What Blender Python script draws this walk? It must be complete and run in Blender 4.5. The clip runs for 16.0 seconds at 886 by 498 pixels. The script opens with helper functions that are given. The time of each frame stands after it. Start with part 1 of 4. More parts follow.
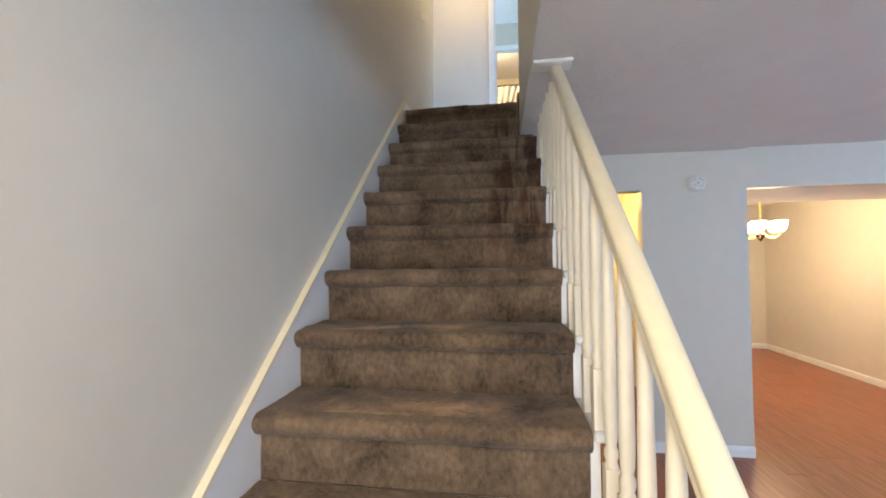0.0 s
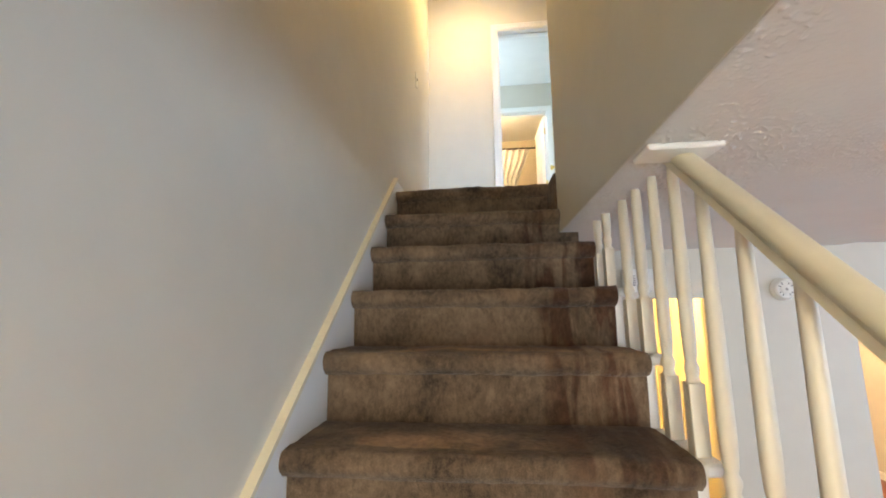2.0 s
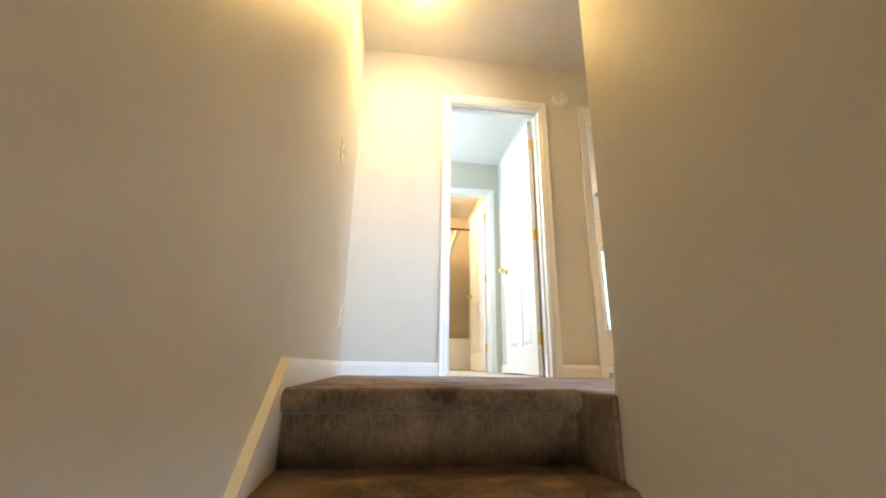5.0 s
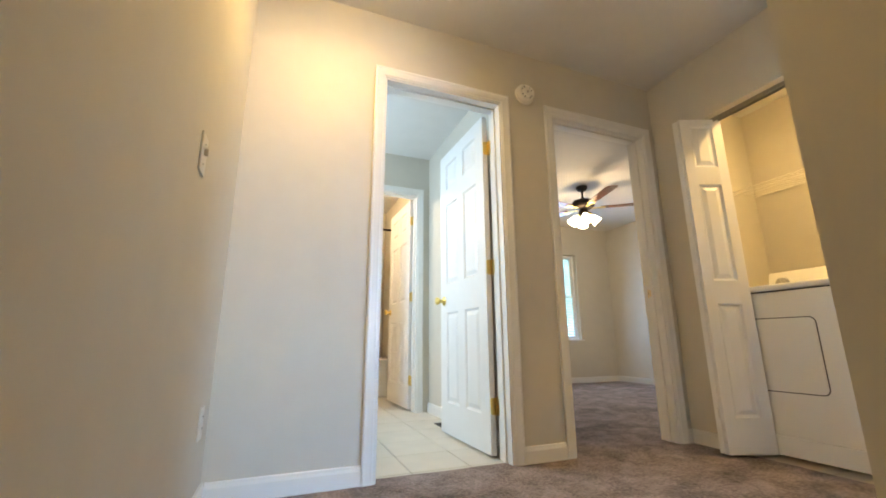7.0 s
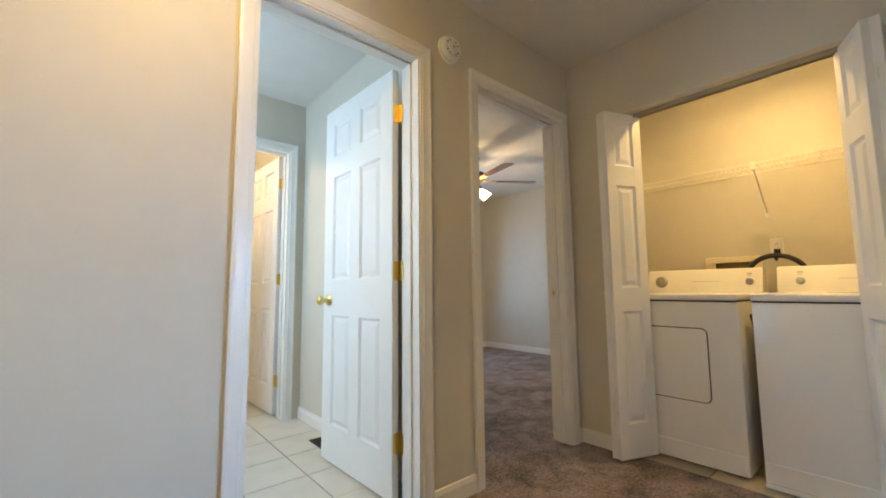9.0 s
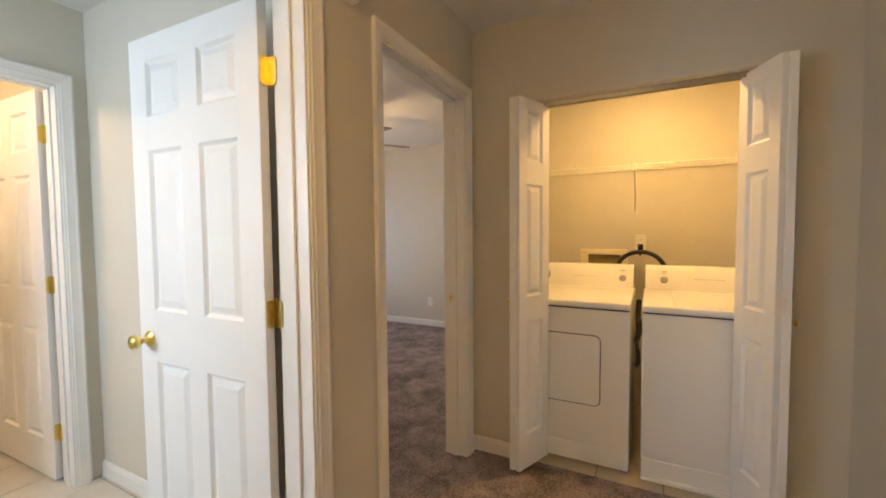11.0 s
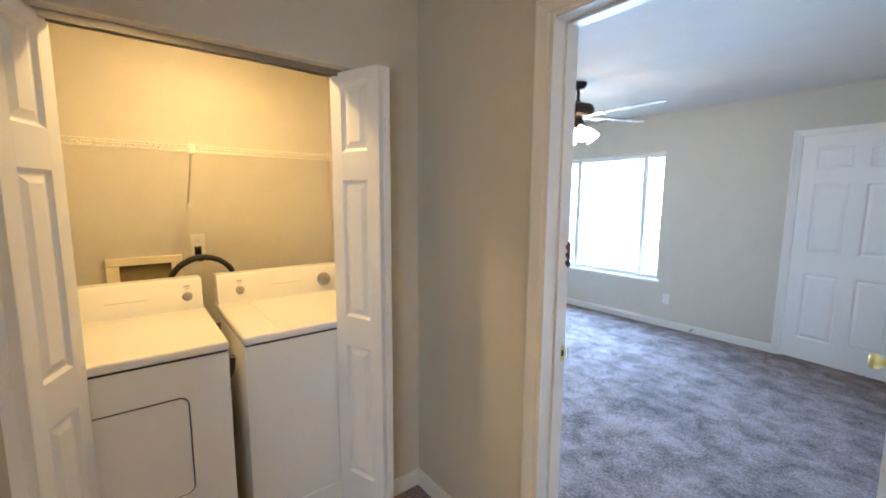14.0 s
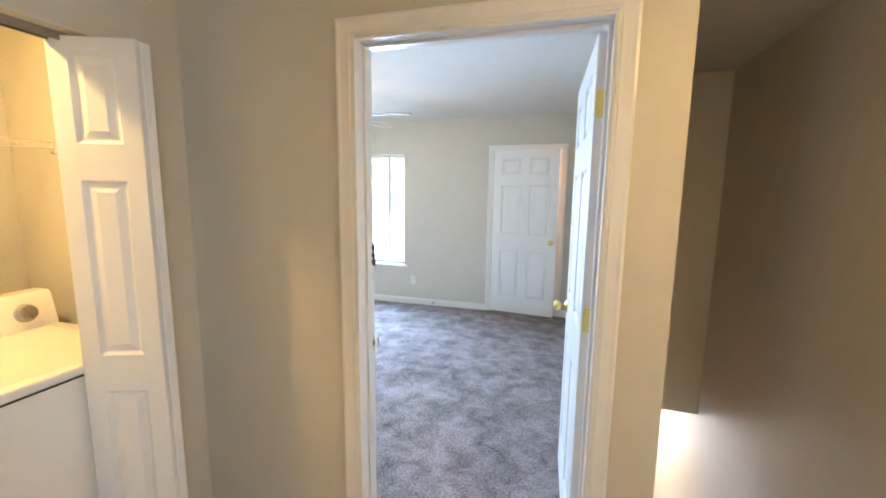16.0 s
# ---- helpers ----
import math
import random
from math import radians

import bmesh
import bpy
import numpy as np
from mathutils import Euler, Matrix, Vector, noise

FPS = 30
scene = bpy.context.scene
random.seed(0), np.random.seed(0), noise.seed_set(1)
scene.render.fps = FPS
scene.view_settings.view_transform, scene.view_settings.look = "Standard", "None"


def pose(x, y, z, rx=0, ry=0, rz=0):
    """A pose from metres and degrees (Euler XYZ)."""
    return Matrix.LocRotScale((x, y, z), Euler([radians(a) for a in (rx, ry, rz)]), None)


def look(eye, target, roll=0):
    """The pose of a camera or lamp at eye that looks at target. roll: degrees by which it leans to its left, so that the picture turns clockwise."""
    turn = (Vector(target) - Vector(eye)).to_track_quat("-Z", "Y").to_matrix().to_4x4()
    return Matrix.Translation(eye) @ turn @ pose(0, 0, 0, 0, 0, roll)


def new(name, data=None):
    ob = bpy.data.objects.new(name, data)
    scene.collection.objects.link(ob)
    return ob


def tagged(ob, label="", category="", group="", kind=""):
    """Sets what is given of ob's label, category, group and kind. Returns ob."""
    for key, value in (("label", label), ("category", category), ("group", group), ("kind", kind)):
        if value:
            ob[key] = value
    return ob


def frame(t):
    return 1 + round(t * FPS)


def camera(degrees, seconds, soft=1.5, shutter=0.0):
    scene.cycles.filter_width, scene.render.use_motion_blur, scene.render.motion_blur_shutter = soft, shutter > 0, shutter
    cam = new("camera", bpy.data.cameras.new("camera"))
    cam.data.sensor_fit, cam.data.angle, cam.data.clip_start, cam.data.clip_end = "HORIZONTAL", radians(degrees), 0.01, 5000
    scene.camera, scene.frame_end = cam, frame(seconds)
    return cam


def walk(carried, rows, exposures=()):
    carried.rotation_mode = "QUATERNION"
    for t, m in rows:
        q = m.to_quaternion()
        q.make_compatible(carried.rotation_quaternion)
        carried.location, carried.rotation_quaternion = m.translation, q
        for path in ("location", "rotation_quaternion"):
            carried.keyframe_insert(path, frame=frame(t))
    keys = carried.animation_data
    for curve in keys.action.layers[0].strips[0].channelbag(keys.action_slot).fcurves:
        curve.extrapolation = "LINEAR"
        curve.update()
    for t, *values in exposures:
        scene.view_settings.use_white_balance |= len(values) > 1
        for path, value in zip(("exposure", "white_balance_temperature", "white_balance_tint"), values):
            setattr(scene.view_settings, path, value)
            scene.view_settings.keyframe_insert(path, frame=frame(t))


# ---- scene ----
cam = camera(95.5, 16.0, soft=1.8)
PATH = [
    (0, (0.708, -2.993, 1.553), (0.421, -1.015, 1.604), -0.6),
    (0.5, (0.601, -2.744, 1.591), (0.295, -0.77, 1.684), -0.8),
    (1, (0.499, -2.533, 1.718), (0.214, -0.56, 1.873), -0.6),
    (1.5, (0.492, -2.335, 1.887), (0.231, -0.366, 2.12), -0.4),
    (2, (0.487, -2.166, 2.03), (0.279, -0.2, 2.333), -0.6),
    (2.5, (0.447, -2.006, 2.138), (0.299, -0.046, 2.506), -0.6),
    (3, (0.395, -1.846, 2.265), (0.319, 0.108, 2.686), -0.4),
    (3.5, (0.384, -1.682, 2.387), (0.38, 0.259, 2.867), -0.4),
    (4, (0.372, -1.529, 2.53), (0.432, 0.402, 3.048), -0.2),
    (4.5, (0.311, -1.355, 2.668), (0.449, 0.565, 3.21), -0.0),
    (4.7, (0.274, -1.295, 2.708), (0.461, 0.618, 3.262), 0.4),
    (6.8, (0.256, -0.554, 3.244), (0.883, 1.282, 3.728), -0.0),
    (7, (0.234, -0.486, 3.307), (0.941, 1.329, 3.759), -0.3),
    (7.5, (0.244, -0.344, 3.403), (1.105, 1.419, 3.793), -0.3),
    (8, (0.238, -0.215, 3.504), (1.258, 1.475, 3.826), -0.3),
    (8.5, (0.25, -0.09, 3.578), (1.418, 1.514, 3.834), -0.4),
    (11, (0.459, 0.527, 4.008), (2.233, 1.445, 3.914), -0.5),
    (11.5, (0.527, 0.661, 4.087), (2.415, 1.306, 3.942), -0.4),
    (12, (0.627, 0.735, 4.169), (2.597, 1.018, 3.974), -0.3),
    (12.5, (0.782, 0.77, 4.158), (2.767, 0.634, 3.952), -0.0),
    (13, (0.899, 0.816, 4.169), (2.808, 0.263, 3.942), 0.3),
    (13.5, (0.976, 0.841, 4.171), (2.741, -0.069, 3.931), 0.2),
    (14, (1.035, 0.888, 4.171), (2.602, -0.33, 3.922), 0.3),
    (14.5, (1.088, 0.948, 4.168), (2.424, -0.518, 3.913), 0.5),
    (15, (1.173, 1.009, 4.187), (2.252, -0.655, 3.931), 0.8),
    (15.5, (1.215, 1.055, 4.196), (2.015, -0.759, 3.937), 0.8),
    (16, (1.181, 1.105, 4.225), (1.725, -0.798, 3.943), 0.7),
]
EXPOSURES = [(0, 1.42, 6450, 10), (1.5, 1.76, 7300, 10), (3.5, 2.06, 8000, 9), (4.7, 2.2, 8000, 11), (6.8, 1.57, 7600, 10), (7.5, 1.4, 7500, 10), (8.5, 1.22, 7300, 10),
             (11, 1.24, 8700, 20), (11.5, 1.25, 9700, 24), (12, 1.37, 10200, 27), (12.5, 1.54, 8200, 18), (13, 1.48, 7200, 16), (14.5, 1.36, 6800, 14), (15.5, 1.55, 7500, 15), (16, 1.74, 7600, 13)]
walk(cam, [(t, look(eye, target, roll)) for t, eye, target, roll in PATH], EXPOSURES)

# ---- world and lamps ----
world = bpy.data.worlds.new("world")
scene.world = world
world.use_nodes = True
wn = world.node_tree.nodes
sky = wn.new("ShaderNodeTexSky")
sky.sky_type, sky.sun_disc = "NISHITA", False
sky.sun_elevation, sky.sun_rotation = radians(38), radians(160)
wn["Background"].inputs[1].default_value = 0.12
world.node_tree.links.new(sky.outputs[0], wn["Background"].inputs[0])


def area(name, m, sx, sy, watts, colour, spread=180):
    d = bpy.data.lights.new(name, "AREA")
    d.shape, d.size, d.size_y, d.energy, d.color = "RECTANGLE", sx, sy, watts, colour
    d.spread = radians(spread)
    ob = new(name, d)
    ob.matrix_world = m
    return ob


def disk(name, x, y, z, watts, colour, size, spread=180):
    d = bpy.data.lights.new(name, "AREA")
    d.shape, d.size, d.energy, d.color = "DISK", size, watts, colour
    d.spread = radians(spread)
    new(name, d).location = (x, y, z)


def bulb(name, x, y, z, watts, colour, radius=0.05):
    d = bpy.data.lights.new(name, "POINT")
    d.energy, d.color, d.shadow_soft_size = watts, colour, radius
    ob = new(name, d)
    ob.location = (x, y, z)
    return ob


DAY = (0.28, 0.54, 1.0)
WARM = (1.0, 0.69, 0.27)
SUNNY = (1.0, 0.94, 0.86)
sun = bpy.data.lights.new("sun", "SUN")
sun.energy, sun.angle, sun.color = 2.5, radians(0.6), SUNNY
new("sun", sun).matrix_world = look((0, 0, 0), (-0.35, 0.75, -0.62))
area("daylight_bedroom_south", look((3.87, -3.90, 3.90), (3.2, -1.2, 2.6)), 1.35, 1.4, 66, DAY, 128)
area("daylight_bedroom_north", look((4.1, 4.63, 3.95), (3.5, 0, 3.2)), 0.85, 1.3, 10, DAY)
# Bluish fill for the vanity room, set in a hole added out of view.
area("vanity_fill", look((-0.33, 2.68, 4.25), (1.5, 2.2, 3.9)), 0.78, 1.1, 14, (0.44, 0.68, 1.0))
area("daylight_living", look((5.6, -2.6, 1.35), (0.6, -1.3, 1.6)), 3.2, 1.7, 47, (0.40, 0.63, 1.0))
# Two fill lights added behind the camera's start, where no source is known.
area("entry_back_fill", look((0.42, -5.3, 1.3), (0.4, 0, 1.6)), 0.7, 1.9, 24, (0.84, 0.93, 1.0))
disk("entry_top_fill", 0.44, -3.55, 2.33, 10, (1.0, 0.82, 0.56), 0.20)
disk("hall_lamp", 0.39, 0.82, 5.02, 3.2, WARM, 0.18)
bulb("hall_glow", 0.39, 0.82, 4.95, 1.8, WARM, 0.12)
disk("closet_lamp", 3.02, 0.55, 4.99, 5.2, (1.0, 0.70, 0.30), 0.10)
bulb("closet_glow", 3.02, 0.55, 5.0, 1.5, (1.0, 0.70, 0.30), 0.05)
bulb("fan_bulb_north", 3.48, 3.19, 4.50, 6.8, (1.0, 0.76, 0.46), 0.08)
bulb("fan_bulb_south", 3.13, -2.18, 4.50, 1.5, (1.0, 0.85, 0.65), 0.08)
# The tub room's light is an added fill without a fixture.
bulb("tub_fill", 0.55, 3.8, 4.95, 13, (1.0, 0.80, 0.55), 0.08)
bulb("dining_bulb", 3.83, 2.4, 1.92, 29, (1.0, 0.70, 0.40), 0.16)
bulb("kitchen_bulb", 1.75, 1.6, 2.2, 22, (1.0, 0.68, 0.22), 0.08)
bulb("wardrobe_bulb", 1.06, -4.85, 4.5, 15, (1.0, 0.60, 0.36), 0.05)


# ---- materials ----
def mat(name, colour, rough=0.5, metal=0.0, scale=0.0, vary=0.0, bump=0.0, bscale=200.0, fine=0.0, emit=0.0, spec=0.5, coarse=1.5):
    """A painted or plain surface: broad and fine colour variation and a fine relief."""
    m = bpy.data.materials.new(name)
    m.use_nodes = True
    nt = m.node_tree
    n, L = nt.nodes, nt.links
    b = n["Principled BSDF"]
    b.inputs["Base Color"].default_value = (*colour, 1)
    b.inputs["Roughness"].default_value = rough
    b.inputs["Metallic"].default_value = metal
    b.inputs["Specular IOR Level"].default_value = spec
    if emit:
        b.inputs["Emission Color"].default_value = (*colour, 1)
        b.inputs["Emission Strength"].default_value = emit
    co = n.new("ShaderNodeTexCoord")
    if vary:
        a = n.new("ShaderNodeTexNoise")
        a.inputs["Scale"].default_value, a.inputs["Detail"].default_value = coarse, 4
        c = n.new("ShaderNodeTexNoise")
        c.inputs["Scale"].default_value, c.inputs["Detail"].default_value = scale, 5
        add = n.new("ShaderNodeMath")
        add.operation = "ADD"
        ramp = n.new("ShaderNodeMapRange")
        ramp.inputs[1].default_value, ramp.inputs[2].default_value = 0.65, 1.35
        ramp.inputs[3].default_value, ramp.inputs[4].default_value = 1 - vary, 1 + vary
        mix = n.new("ShaderNodeVectorMath")
        mix.operation = "SCALE"
        mix.inputs[0].default_value = colour
        L.new(co.outputs["Object"], a.inputs["Vector"])
        L.new(co.outputs["Object"], c.inputs["Vector"])
        L.new(a.outputs["Fac"], add.inputs[0])
        L.new(c.outputs["Fac"], add.inputs[1])
        L.new(add.outputs[0], ramp.inputs[0])
        L.new(ramp.outputs[0], mix.inputs["Scale"])
        L.new(mix.outputs[0], b.inputs["Base Color"])
    if bump:
        t = n.new("ShaderNodeTexNoise")
        t.inputs["Scale"].default_value, t.inputs["Detail"].default_value = bscale, 3
        L.new(co.outputs["Object"], t.inputs["Vector"])
        u = n.new("ShaderNodeBump")
        u.inputs["Strength"].default_value, u.inputs["Distance"].default_value = bump, fine or 0.002
        L.new(t.outputs["Fac"], u.inputs["Height"])
        L.new(u.outputs[0], b.inputs["Normal"])
    return m


def carpet_mat(name, dark, light, patch, low, high, swirl=0.15, pile=(1.0, 1.0, 1.0), coarse=0.75):
    """Cut pile: brushed patches, tufts drawn out along the pile, and fuzz."""
    m = bpy.data.materials.new(name)
    m.use_nodes = True
    nt = m.node_tree
    n, L = nt.nodes, nt.links
    b = n["Principled BSDF"]
    b.inputs["Roughness"].default_value = 0.95
    b.inputs["Specular IOR Level"].default_value = 0.1
    b.inputs["Sheen Weight"].default_value = 0.12
    b.inputs["Sheen Roughness"].default_value = 0.5
    co = n.new("ShaderNodeTexCoord")
    big, tuft, fuzz = (n.new("ShaderNodeTexNoise") for _ in range(3))
    for node, sc, det in ((big, patch, 6), (tuft, 70, 4), (fuzz, 320, 3)):
        node.inputs["Scale"].default_value, node.inputs["Detail"].default_value = sc, det
        L.new(co.outputs["Object"], node.inputs["Vector"])
    lay = n.new("ShaderNodeMapping")
    lay.inputs["Scale"].default_value = pile
    L.new(co.outputs["Object"], lay.inputs["Vector"])
    L.new(lay.outputs["Vector"], tuft.inputs["Vector"])
    big.inputs["Roughness"].default_value = 0.62
    big.inputs["Distortion"].default_value = swirl
    mixer = n.new("ShaderNodeMath")
    mixer.operation = "MULTIPLY_ADD"
    mixer.inputs[1].default_value = coarse
    L.new(tuft.outputs["Fac"], mixer.inputs[0])
    L.new(big.outputs["Fac"], mixer.inputs[2])
    more = n.new("ShaderNodeMath")
    more.operation = "MULTIPLY_ADD"
    more.inputs[1].default_value = 0.35
    L.new(fuzz.outputs["Fac"], more.inputs[0])
    L.new(mixer.outputs[0], more.inputs[2])
    ramp = n.new("ShaderNodeValToRGB")
    ramp.color_ramp.elements[0].position, ramp.color_ramp.elements[0].color = low, (*dark, 1)
    ramp.color_ramp.elements[1].position, ramp.color_ramp.elements[1].color = high, (*light, 1)
    shift = n.new("ShaderNodeMath")
    shift.operation = "SUBTRACT"
    shift.inputs[1].default_value = 0.34
    L.new(more.outputs[0], shift.inputs[0])
    L.new(shift.outputs[0], ramp.inputs[0])
    L.new(ramp.outputs[0], b.inputs["Base Color"])
    u = n.new("ShaderNodeBump")
    u.inputs["Strength"].default_value, u.inputs["Distance"].default_value = 0.9, 0.008
    L.new(more.outputs[0], u.inputs["Height"])
    L.new(u.outputs[0], b.inputs["Normal"])
    return m


def wood_mat(name, c1, c2, rough=0.35, stretch=(12.0, 1.0, 12.0), scale=3.0):
    m = bpy.data.materials.new(name)
    m.use_nodes = True
    n, L = m.node_tree.nodes, m.node_tree.links
    b = n["Principled BSDF"]
    b.inputs["Roughness"].default_value = rough
    co, mp = n.new("ShaderNodeTexCoord"), n.new("ShaderNodeMapping")
    mp.inputs["Scale"].default_value = stretch
    info = n.new("ShaderNodeObjectInfo")
    off = n.new("ShaderNodeVectorMath")
    off.operation = "SCALE"
    off.inputs[0].default_value = (7, 11, 13)
    L.new(info.outputs["Random"], off.inputs["Scale"])
    L.new(off.outputs[0], mp.inputs["Location"])
    t = n.new("ShaderNodeTexNoise")
    t.inputs["Scale"].default_value, t.inputs["Detail"].default_value, t.inputs["Distortion"].default_value = scale, 6, 0.6
    r = n.new("ShaderNodeValToRGB")
    r.color_ramp.elements[0].position, r.color_ramp.elements[0].color = 0.3, (*c1, 1)
    r.color_ramp.elements[1].position, r.color_ramp.elements[1].color = 0.7, (*c2, 1)
    L.new(co.outputs["Object"], mp.inputs["Vector"])
    L.new(mp.outputs[0], t.inputs["Vector"])
    L.new(t.outputs["Fac"], r.inputs[0])
    L.new(r.outputs[0], b.inputs["Base Color"])
    return m


def glass_mat(name):
    m = bpy.data.materials.new(name)
    m.use_nodes = True
    b = m.node_tree.nodes["Principled BSDF"]
    b.inputs["Roughness"].default_value, b.inputs["Transmission Weight"].default_value, b.inputs["IOR"].default_value = 0.02, 1.0, 1.45
    return m


PAINT = mat("greige_wall_paint", (0.625, 0.583, 0.50), 0.50, scale=9, vary=0.03, bump=0.10, bscale=160, spec=0.35)
CEIL = mat("ceiling_paint", (0.70, 0.68, 0.645), 0.9, scale=6, vary=0.03, bump=0.4, bscale=70, fine=0.004)
TRIM = mat("white_trim_paint", (0.80, 0.785, 0.75), 0.32, scale=14, vary=0.025, bump=0.05, bscale=30)
DOORW = mat("white_door_paint", (0.82, 0.81, 0.79), 0.38, scale=10, vary=0.02, bump=0.08, bscale=90)
# Cream made yellower, with the warm light on the rail in its colour.
RAILP = mat("cream_warm_lit_paint", (0.78, 0.695, 0.51), 0.35, scale=18, vary=0.06, bump=0.1, bscale=40)
BALP = mat("cream_baluster_paint", (0.74, 0.67, 0.53), 0.36, scale=18, vary=0.05, bump=0.1, bscale=40)
BRASS = mat("polished_brass", (0.80, 0.61, 0.22), 0.28, metal=1.0, scale=40, vary=0.1)
STEEL = mat("brushed_steel", (0.42, 0.41, 0.40), 0.3, metal=1.0, scale=40, vary=0.08)
DARK = mat("dark_gap", (0.02, 0.018, 0.016), 0.8)
BLACK = mat("black_rubber", (0.02, 0.02, 0.022), 0.5, scale=30, vary=0.2)
BRONZE = mat("oil_rubbed_bronze", (0.035, 0.025, 0.02), 0.4, metal=0.7, scale=30, vary=0.2)
APPL = mat("white_enamel", (0.85, 0.83, 0.78), 0.22, scale=5, vary=0.02, bump=0.02, bscale=20)
PLAST = mat("white_plastic", (0.76, 0.74, 0.69), 0.4, scale=10, vary=0.03)
GREYP = mat("grey_print", (0.42, 0.40, 0.37), 0.5)
WIREM = mat("vinyl_coated_wire", (0.74, 0.71, 0.64), 0.35, scale=30, vary=0.04)
STAIRC = carpet_mat("brown_stair_carpet", (0.034, 0.022, 0.015), (0.265, 0.180, 0.117), 5.0, 0.30, 0.84, 0.5, (1.0, 1.0, 0.6), 0.42)


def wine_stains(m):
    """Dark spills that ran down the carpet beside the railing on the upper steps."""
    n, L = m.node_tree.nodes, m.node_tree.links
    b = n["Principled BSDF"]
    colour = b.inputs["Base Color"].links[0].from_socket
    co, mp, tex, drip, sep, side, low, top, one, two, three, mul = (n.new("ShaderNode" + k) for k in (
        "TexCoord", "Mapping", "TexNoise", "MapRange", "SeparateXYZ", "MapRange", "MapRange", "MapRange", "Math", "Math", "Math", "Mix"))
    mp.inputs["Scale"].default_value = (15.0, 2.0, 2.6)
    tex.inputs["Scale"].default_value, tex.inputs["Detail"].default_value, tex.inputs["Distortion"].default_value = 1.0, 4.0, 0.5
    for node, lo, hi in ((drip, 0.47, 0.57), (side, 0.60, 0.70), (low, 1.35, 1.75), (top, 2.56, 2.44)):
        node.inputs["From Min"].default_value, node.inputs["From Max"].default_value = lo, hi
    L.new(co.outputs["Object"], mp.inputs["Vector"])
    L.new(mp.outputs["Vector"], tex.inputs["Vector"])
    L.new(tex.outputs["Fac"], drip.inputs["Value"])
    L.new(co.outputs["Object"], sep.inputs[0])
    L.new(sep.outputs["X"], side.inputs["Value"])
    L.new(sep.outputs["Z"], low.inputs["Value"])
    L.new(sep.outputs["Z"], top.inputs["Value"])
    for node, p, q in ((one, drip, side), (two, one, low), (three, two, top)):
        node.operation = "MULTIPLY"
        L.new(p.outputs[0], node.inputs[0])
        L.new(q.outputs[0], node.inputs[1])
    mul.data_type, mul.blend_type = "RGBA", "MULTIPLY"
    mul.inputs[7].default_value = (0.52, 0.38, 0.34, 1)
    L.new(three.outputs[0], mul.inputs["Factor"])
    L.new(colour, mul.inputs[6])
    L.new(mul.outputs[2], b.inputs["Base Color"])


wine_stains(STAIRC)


def tread_light(m, top, rise, going):
    """Paints light from above as a paler middle on each tread behind its nosing."""
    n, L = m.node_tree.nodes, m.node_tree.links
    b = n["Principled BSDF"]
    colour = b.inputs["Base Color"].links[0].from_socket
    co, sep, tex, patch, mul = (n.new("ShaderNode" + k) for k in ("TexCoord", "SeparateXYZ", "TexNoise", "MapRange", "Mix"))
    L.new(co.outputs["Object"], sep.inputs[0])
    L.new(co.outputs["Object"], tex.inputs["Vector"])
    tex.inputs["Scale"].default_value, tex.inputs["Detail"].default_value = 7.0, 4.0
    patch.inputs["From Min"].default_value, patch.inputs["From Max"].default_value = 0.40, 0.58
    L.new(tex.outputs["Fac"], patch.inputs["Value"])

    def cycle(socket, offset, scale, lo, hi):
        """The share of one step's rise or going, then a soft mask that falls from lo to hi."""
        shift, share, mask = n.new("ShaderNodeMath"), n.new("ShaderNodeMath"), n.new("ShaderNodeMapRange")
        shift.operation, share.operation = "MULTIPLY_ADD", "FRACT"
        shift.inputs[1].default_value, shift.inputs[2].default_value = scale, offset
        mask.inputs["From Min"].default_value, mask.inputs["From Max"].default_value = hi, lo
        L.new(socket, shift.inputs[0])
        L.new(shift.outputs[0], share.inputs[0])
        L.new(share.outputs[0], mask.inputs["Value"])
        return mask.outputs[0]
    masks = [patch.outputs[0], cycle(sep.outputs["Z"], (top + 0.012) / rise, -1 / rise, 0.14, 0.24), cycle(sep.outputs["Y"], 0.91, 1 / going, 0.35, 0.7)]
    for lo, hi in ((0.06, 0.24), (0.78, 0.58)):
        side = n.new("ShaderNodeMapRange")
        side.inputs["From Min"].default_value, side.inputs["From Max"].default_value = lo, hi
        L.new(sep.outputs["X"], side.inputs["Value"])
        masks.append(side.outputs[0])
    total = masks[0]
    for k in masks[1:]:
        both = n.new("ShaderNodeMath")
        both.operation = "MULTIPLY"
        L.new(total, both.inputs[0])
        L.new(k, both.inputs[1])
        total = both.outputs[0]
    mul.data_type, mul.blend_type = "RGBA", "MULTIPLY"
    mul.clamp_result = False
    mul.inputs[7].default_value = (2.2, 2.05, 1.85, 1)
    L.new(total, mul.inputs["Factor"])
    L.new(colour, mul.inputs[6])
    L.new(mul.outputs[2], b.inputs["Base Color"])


tread_light(STAIRC, 2.70, 0.1985, 0.237)
CARPET = carpet_mat("taupe_carpet", (0.080, 0.060, 0.052), (0.40, 0.322, 0.306), 6.5, 0.47, 0.95, 0.4)
TILE = mat("beige_ceramic_tile", (0.62, 0.585, 0.51), 0.3, scale=8, vary=0.06, bump=0.15, bscale=25, coarse=3)
# Copy of the beige tile, tanned to hold the laundry's warm light.
TILE_WARM = mat("warm_lit_ceramic_tile", (0.50, 0.425, 0.31), 0.32, scale=8, vary=0.07, bump=0.15, bscale=25, coarse=3)
GROUT = mat("grey_grout", (0.22, 0.19, 0.155), 0.9, scale=60, vary=0.15)
